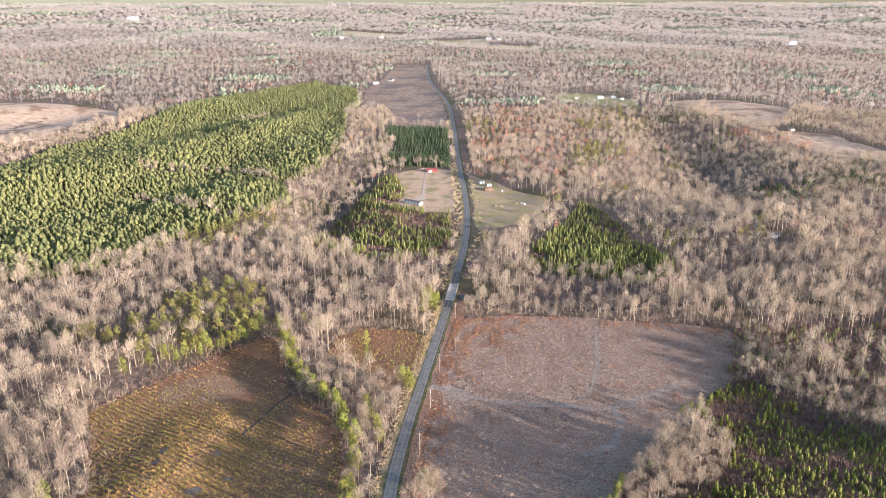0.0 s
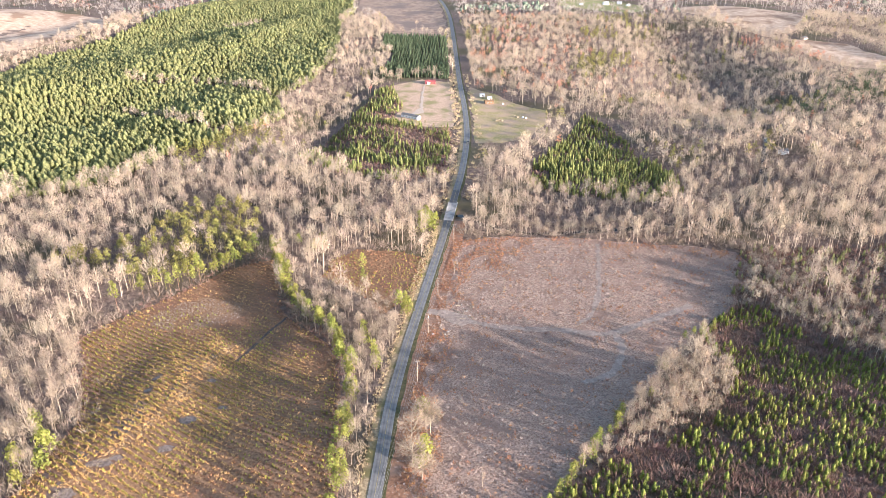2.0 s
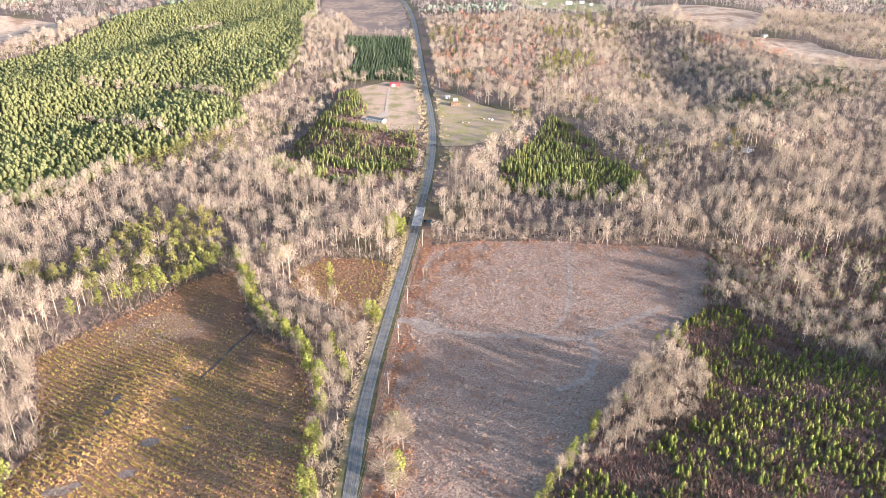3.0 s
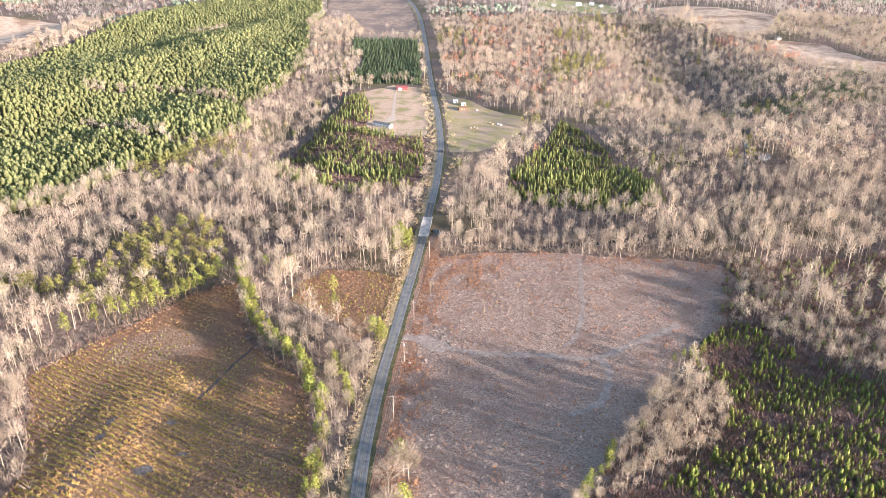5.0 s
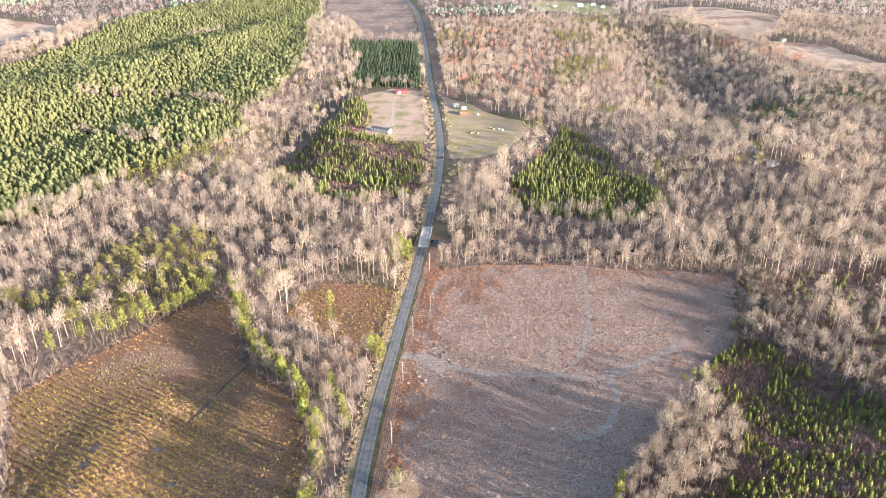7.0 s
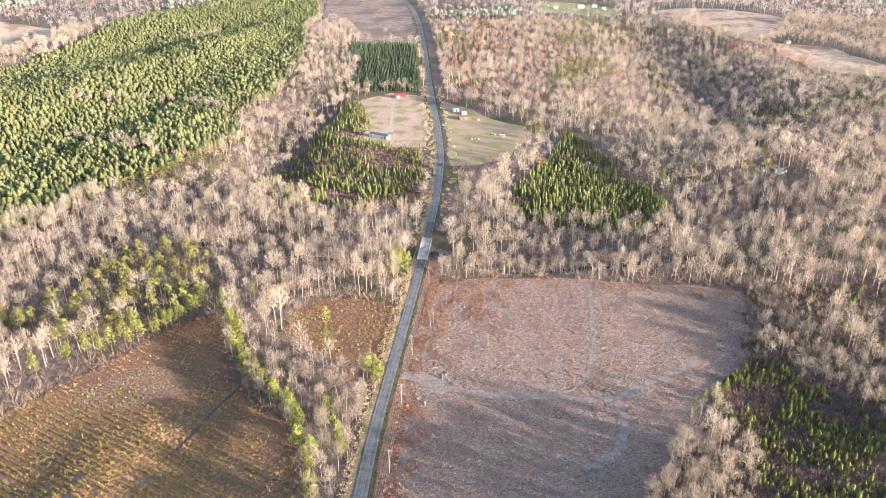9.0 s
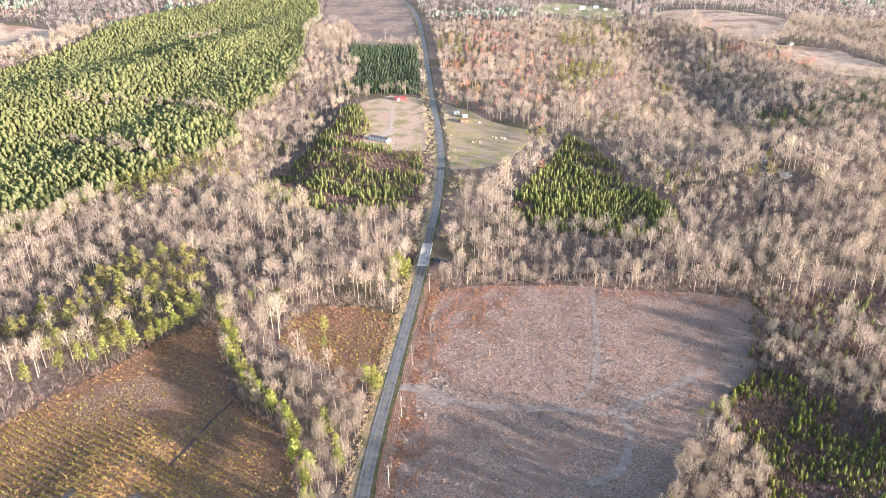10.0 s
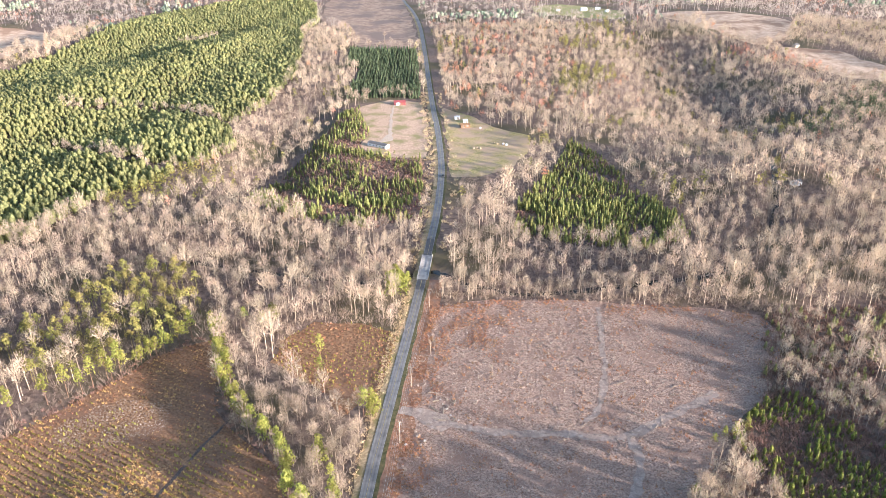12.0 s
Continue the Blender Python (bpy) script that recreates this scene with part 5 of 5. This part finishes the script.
for x, y, t, k in ((75, 2610, 0, 1.3), (110, 2600, 20, 1.1), (-440, 2760, 10, 1.2), (-300, 2760, 30, 1.0), (-1472, 3440, 5, 3.0), (-1380, 3430, 0, 1.6), (980, 2380, 10, 1.8)):
    d = house("distant_farm_building", (x, y), t, (14 * k, 9 * k, 5 * k, 7 * k), M_SIDING, M_TIN, "white farm building far beyond the woods", "building", 3, "distant farm buildings")
    d.location.z += 1.0


def radio_mast(x, y, tall):
    m = thing("radio_mast", on_land(x, y), "slender lattice radio mast on the far skyline", "radio mast")
    for a in (0, 120, 240):
        c, s = math.cos(radians(a)), math.sin(radians(a))
        part("leg", tube(bmesh.new(), (c * 3, s * 3, 0), (c * 0.8, s * 0.8, tall), 0.5, 0.4, 5), M_ZINC, m)
    for i in range(10):
        z = tall * (i + 0.5) / 10
        r = 3 - 2.2 * z / tall
        bm = bmesh.new()
        for a in (0, 120, 240):
            c, s, e, f = math.cos(radians(a)), math.sin(radians(a)), math.cos(radians(a + 120)), math.sin(radians(a + 120))
            tube(bm, (c * r, s * r, z), (e * r, f * r, z + tall / 20), 0.25, 0.25, 4)
        part("brace", bm, M_ZINC, m)
    return m


radio_mast(-744, 4380, 75)


def car(x, y, turn):
    c = thing("car", (x, y, float(road_z(x, y)) + 0.27), "small dark car on the country road", "car", turn=turn)
    bm = bmesh.new()
    v = bmesh.ops.create_cube(bm, size=1, matrix=Matrix.Translation((0, 0, 0.62)) @ Matrix.Diagonal((1.8, 4.4, 0.62, 1)))["verts"]
    bmesh.ops.bevel(bm, geom=list(bm.edges), offset=0.16, segments=2, affect="EDGES")
    part("body", bm, M_ROOF, c, "dark painted body")
    bm = bmesh.new()
    lo = [bm.verts.new(p) for p in ((-0.8, -1.7, 0.9), (0.8, -1.7, 0.9), (0.8, 1.1, 0.9), (-0.8, 1.1, 0.9))]
    hi = [bm.verts.new(p) for p in ((-0.62, -1.2, 1.45), (0.62, -1.2, 1.45), (0.62, 0.35, 1.45), (-0.62, 0.35, 1.45))]
    bm.faces.new(hi)
    for i in range(4):
        j = (i + 1) % 4
        bm.faces.new((lo[i], lo[j], hi[j], hi[i]))
    part("cabin", bm, M_GLASS, c, "dark glass cabin")
    for sx in (-0.85, 0.85):
        for sy in (-1.35, 1.35):
            w = part("wheel", tube(bmesh.new(), (sx - 0.1, sy, 0.33), (sx + 0.1, sy, 0.33), 0.33, 0.33, 14), M_GLASS, c)
            part("rim", tube(bmesh.new(), (sx - 0.115, sy, 0.33), (sx + 0.115, sy, 0.33), 0.18, 0.18, 10), M_ZINC, w)


car(3.4, 590, -2)

# ---- small things ----
def hay_bale(x, y, turn, white):
    bm = tube(bmesh.new(), (-0.75, 0, 0.75), (0.75, 0, 0.75), 0.8, 0.8, 18)
    bmesh.ops.bevel(bm, geom=[e for e in bm.edges if abs(e.verts[0].co.x - e.verts[1].co.x) < 0.01], offset=0.1, segments=2, affect="EDGES")
    o = part("hay_bale", bm, M_SIDING if white else M_STRAW)
    o.matrix_basis = pose(*on_land(x, y, 0.05), 0, 0, turn) @ Matrix.Scale(0.95, 4)
    tagged(o, "white-wrapped round hay bale in the paddock" if white else "straw-coloured round hay bale in the paddock", "hay bale", "hay bales in the paddock")


for x, y, t, w in ((54, 658, 20, True), (51.5, 660, 60, True), (47, 661, 100, False), (44.5, 663, 40, False), (28, 650, 10, False), (30.5, 651, 70, False), (33, 650, 120, False), (36, 703, 0, True)):
    hay_bale(x, y, t, w)


def log(x, y, turn, ln, r, mat, label):
    bm = bmesh.new()
    tube(bm, (-ln / 2, 0, r * 0.8), (0, 0.06 * ln, r * 0.9), r, r * 0.85, 8)
    tube(bm, (0, 0.06 * ln, r * 0.9), (ln / 2, 0, r * 0.8), r * 0.85, r * 0.6, 8)
    tube(bm, (ln * 0.1, 0.03 * ln, r), (ln * 0.25, ln * 0.18, r * 1.8), r * 0.4, r * 0.15, 6)
    o = part("log", bm, mat)
    o.matrix_basis = pose(*on_land(x, y, 0.08), 0, 0, turn)
    tagged(o, label, "log", "cut logs in the clearing")


for i in range(46):
    if i < 14:
        x, y = rng.uniform(-3, 6), rng.uniform(322, 342)
    else:
        x, y = rng.uniform(0, 120), rng.uniform(215, 405)
        if not inside(np.array([x]), np.array([y]), CLEARCUT)[0]:
            continue
    log(x, y, rng.uniform(0, 360), rng.uniform(1.8, 5.5), rng.uniform(0.13, 0.26), M_BARK if i < 14 else M_SLASH, "pale cut log lying by the entrance" if i < 14 else "weathered cut log on the logged ground")


def boulder(x, y, size):
    bm = bmesh.new()
    bmesh.ops.create_icosphere(bm, subdivisions=2, radius=size)
    for v in bm.verts:
        v.co *= 0.8 + 0.35 * noise.noise(v.co * 1.3 / size + Vector((x, y, 0)))
        v.co.z *= 0.7
    o = part("boulder", bm, M_STONE)
    o.location = on_land(x, y, size * 0.25)
    tagged(o, "pale boulder by the dirt entrance", "boulder", "boulders by the entrance")


for x, y, k in ((-13, 310, 0.9), (-7.5, 310, 0.7), (-9, 315, 0.6), (-6, 312, 0.8), (0, 337, 0.6), (2.5, 331, 0.7), (1, 334, 0.5), (-4, 333, 0.45), (4, 327, 0.6), (7, 324, 0.5)):
    boulder(x, y, k)

SNAG = [bare_tree_shapes(300 + s, 5, 6, tall=9, wide=1.2, twig=0.06, limb=0.11) for s in range(3)]
pats = tree_parts("snag", SNAG, "thin dead standing tree in the logged clearing", "tree", "standing dead trees", M_BARK, M_TWIG)
plant(pats, np.array([-4.0, -2.5, 7.5, 95.7, 100.9, 22.0]), np.array([370.0, 372.0, 199.7, 295.1, 299.6, 352.0]), (0.8, 1.15))
BROAD = [bare_tree_shapes(320 + s, 14, 30, tall=10.0, wide=4.4, twig=0.1, limb=0.14) for s in range(2)]
pats = tree_parts("roadside_tree", BROAD, "broad leafless hardwood beside the road", "tree", "roadside hardwoods", M_BARK, M_TWIG, "broad crown of bare twigs")
plant(pats, np.array([-10.4, -12.3, -15.4, -12.1, -16.9]), np.array([226.9, 230.3, 208.1, 202.5, 220.3]), (1.15, 1.5))
BUSHY = [pine_shapes(340 + s, 320, tall=8.6, wide=3.7, bare=0.08, size=0.8, puffs=16) for s in range(2)]
pats = tree_parts("bushy_pine", BUSHY, "bushy bright green pine beside the road", "tree", "bushy roadside pines", M_PBARK, M_NEEDLE)
plant(pats, np.array([-11.7, -12.6, -13.8, -26.0, -145.3, -151.5, -153.3, -146.6, -159.4, -142.0, -213.0, -220.0, -226.0, -206.0, -80.0, -84.0, -44.0, -35.7]), np.array([215.1, 209.1, 239.8, 330.0, 218.2, 224.6, 212.0, 200.6, 235.0, 208.1, 378.0, 372.0, 384.0, 374.0, 402.0, 398.0, 302.0, 280.8]), (0.7, 1.05))
pats = tree_parts("bushy_pine", BUSHY, "large bushy bright green pine beside the bridge", "tree", "bushy roadside pines", M_PBARK, M_NEEDLE)
plant(pats, np.array([-23.5, -19.0, -21.5]), np.array([424.0, 427.0, 431.0]), (1.25, 1.6))
pats = tree_parts("field_tree", BARE[3:4], "lone pale tree in a far field", "tree", "", M_BARK, M_TWIG)
plant(pats, np.array([-67.0]), np.array([1078.0]), (0.8, 0.9))
STUMP = Shape()
STUMP.stick((0, 0, -0.1), (0, 0, 0.4), 0.32, 0.27, 8)
STUMP.add([(0.27 * math.cos(a), 0.27 * math.sin(a), 0.4) for a in np.arange(8) * math.pi / 4], [[0, i, i + 1] for i in range(1, 7)])
gx, gy = stand(CLEARCUT, 7.0, 0.5)
scatter("stumps", [joined(STUMP)], gx, gy, M_SLASH, "low weathered stumps on the logged ground", "stump", (0.6, 1.3))
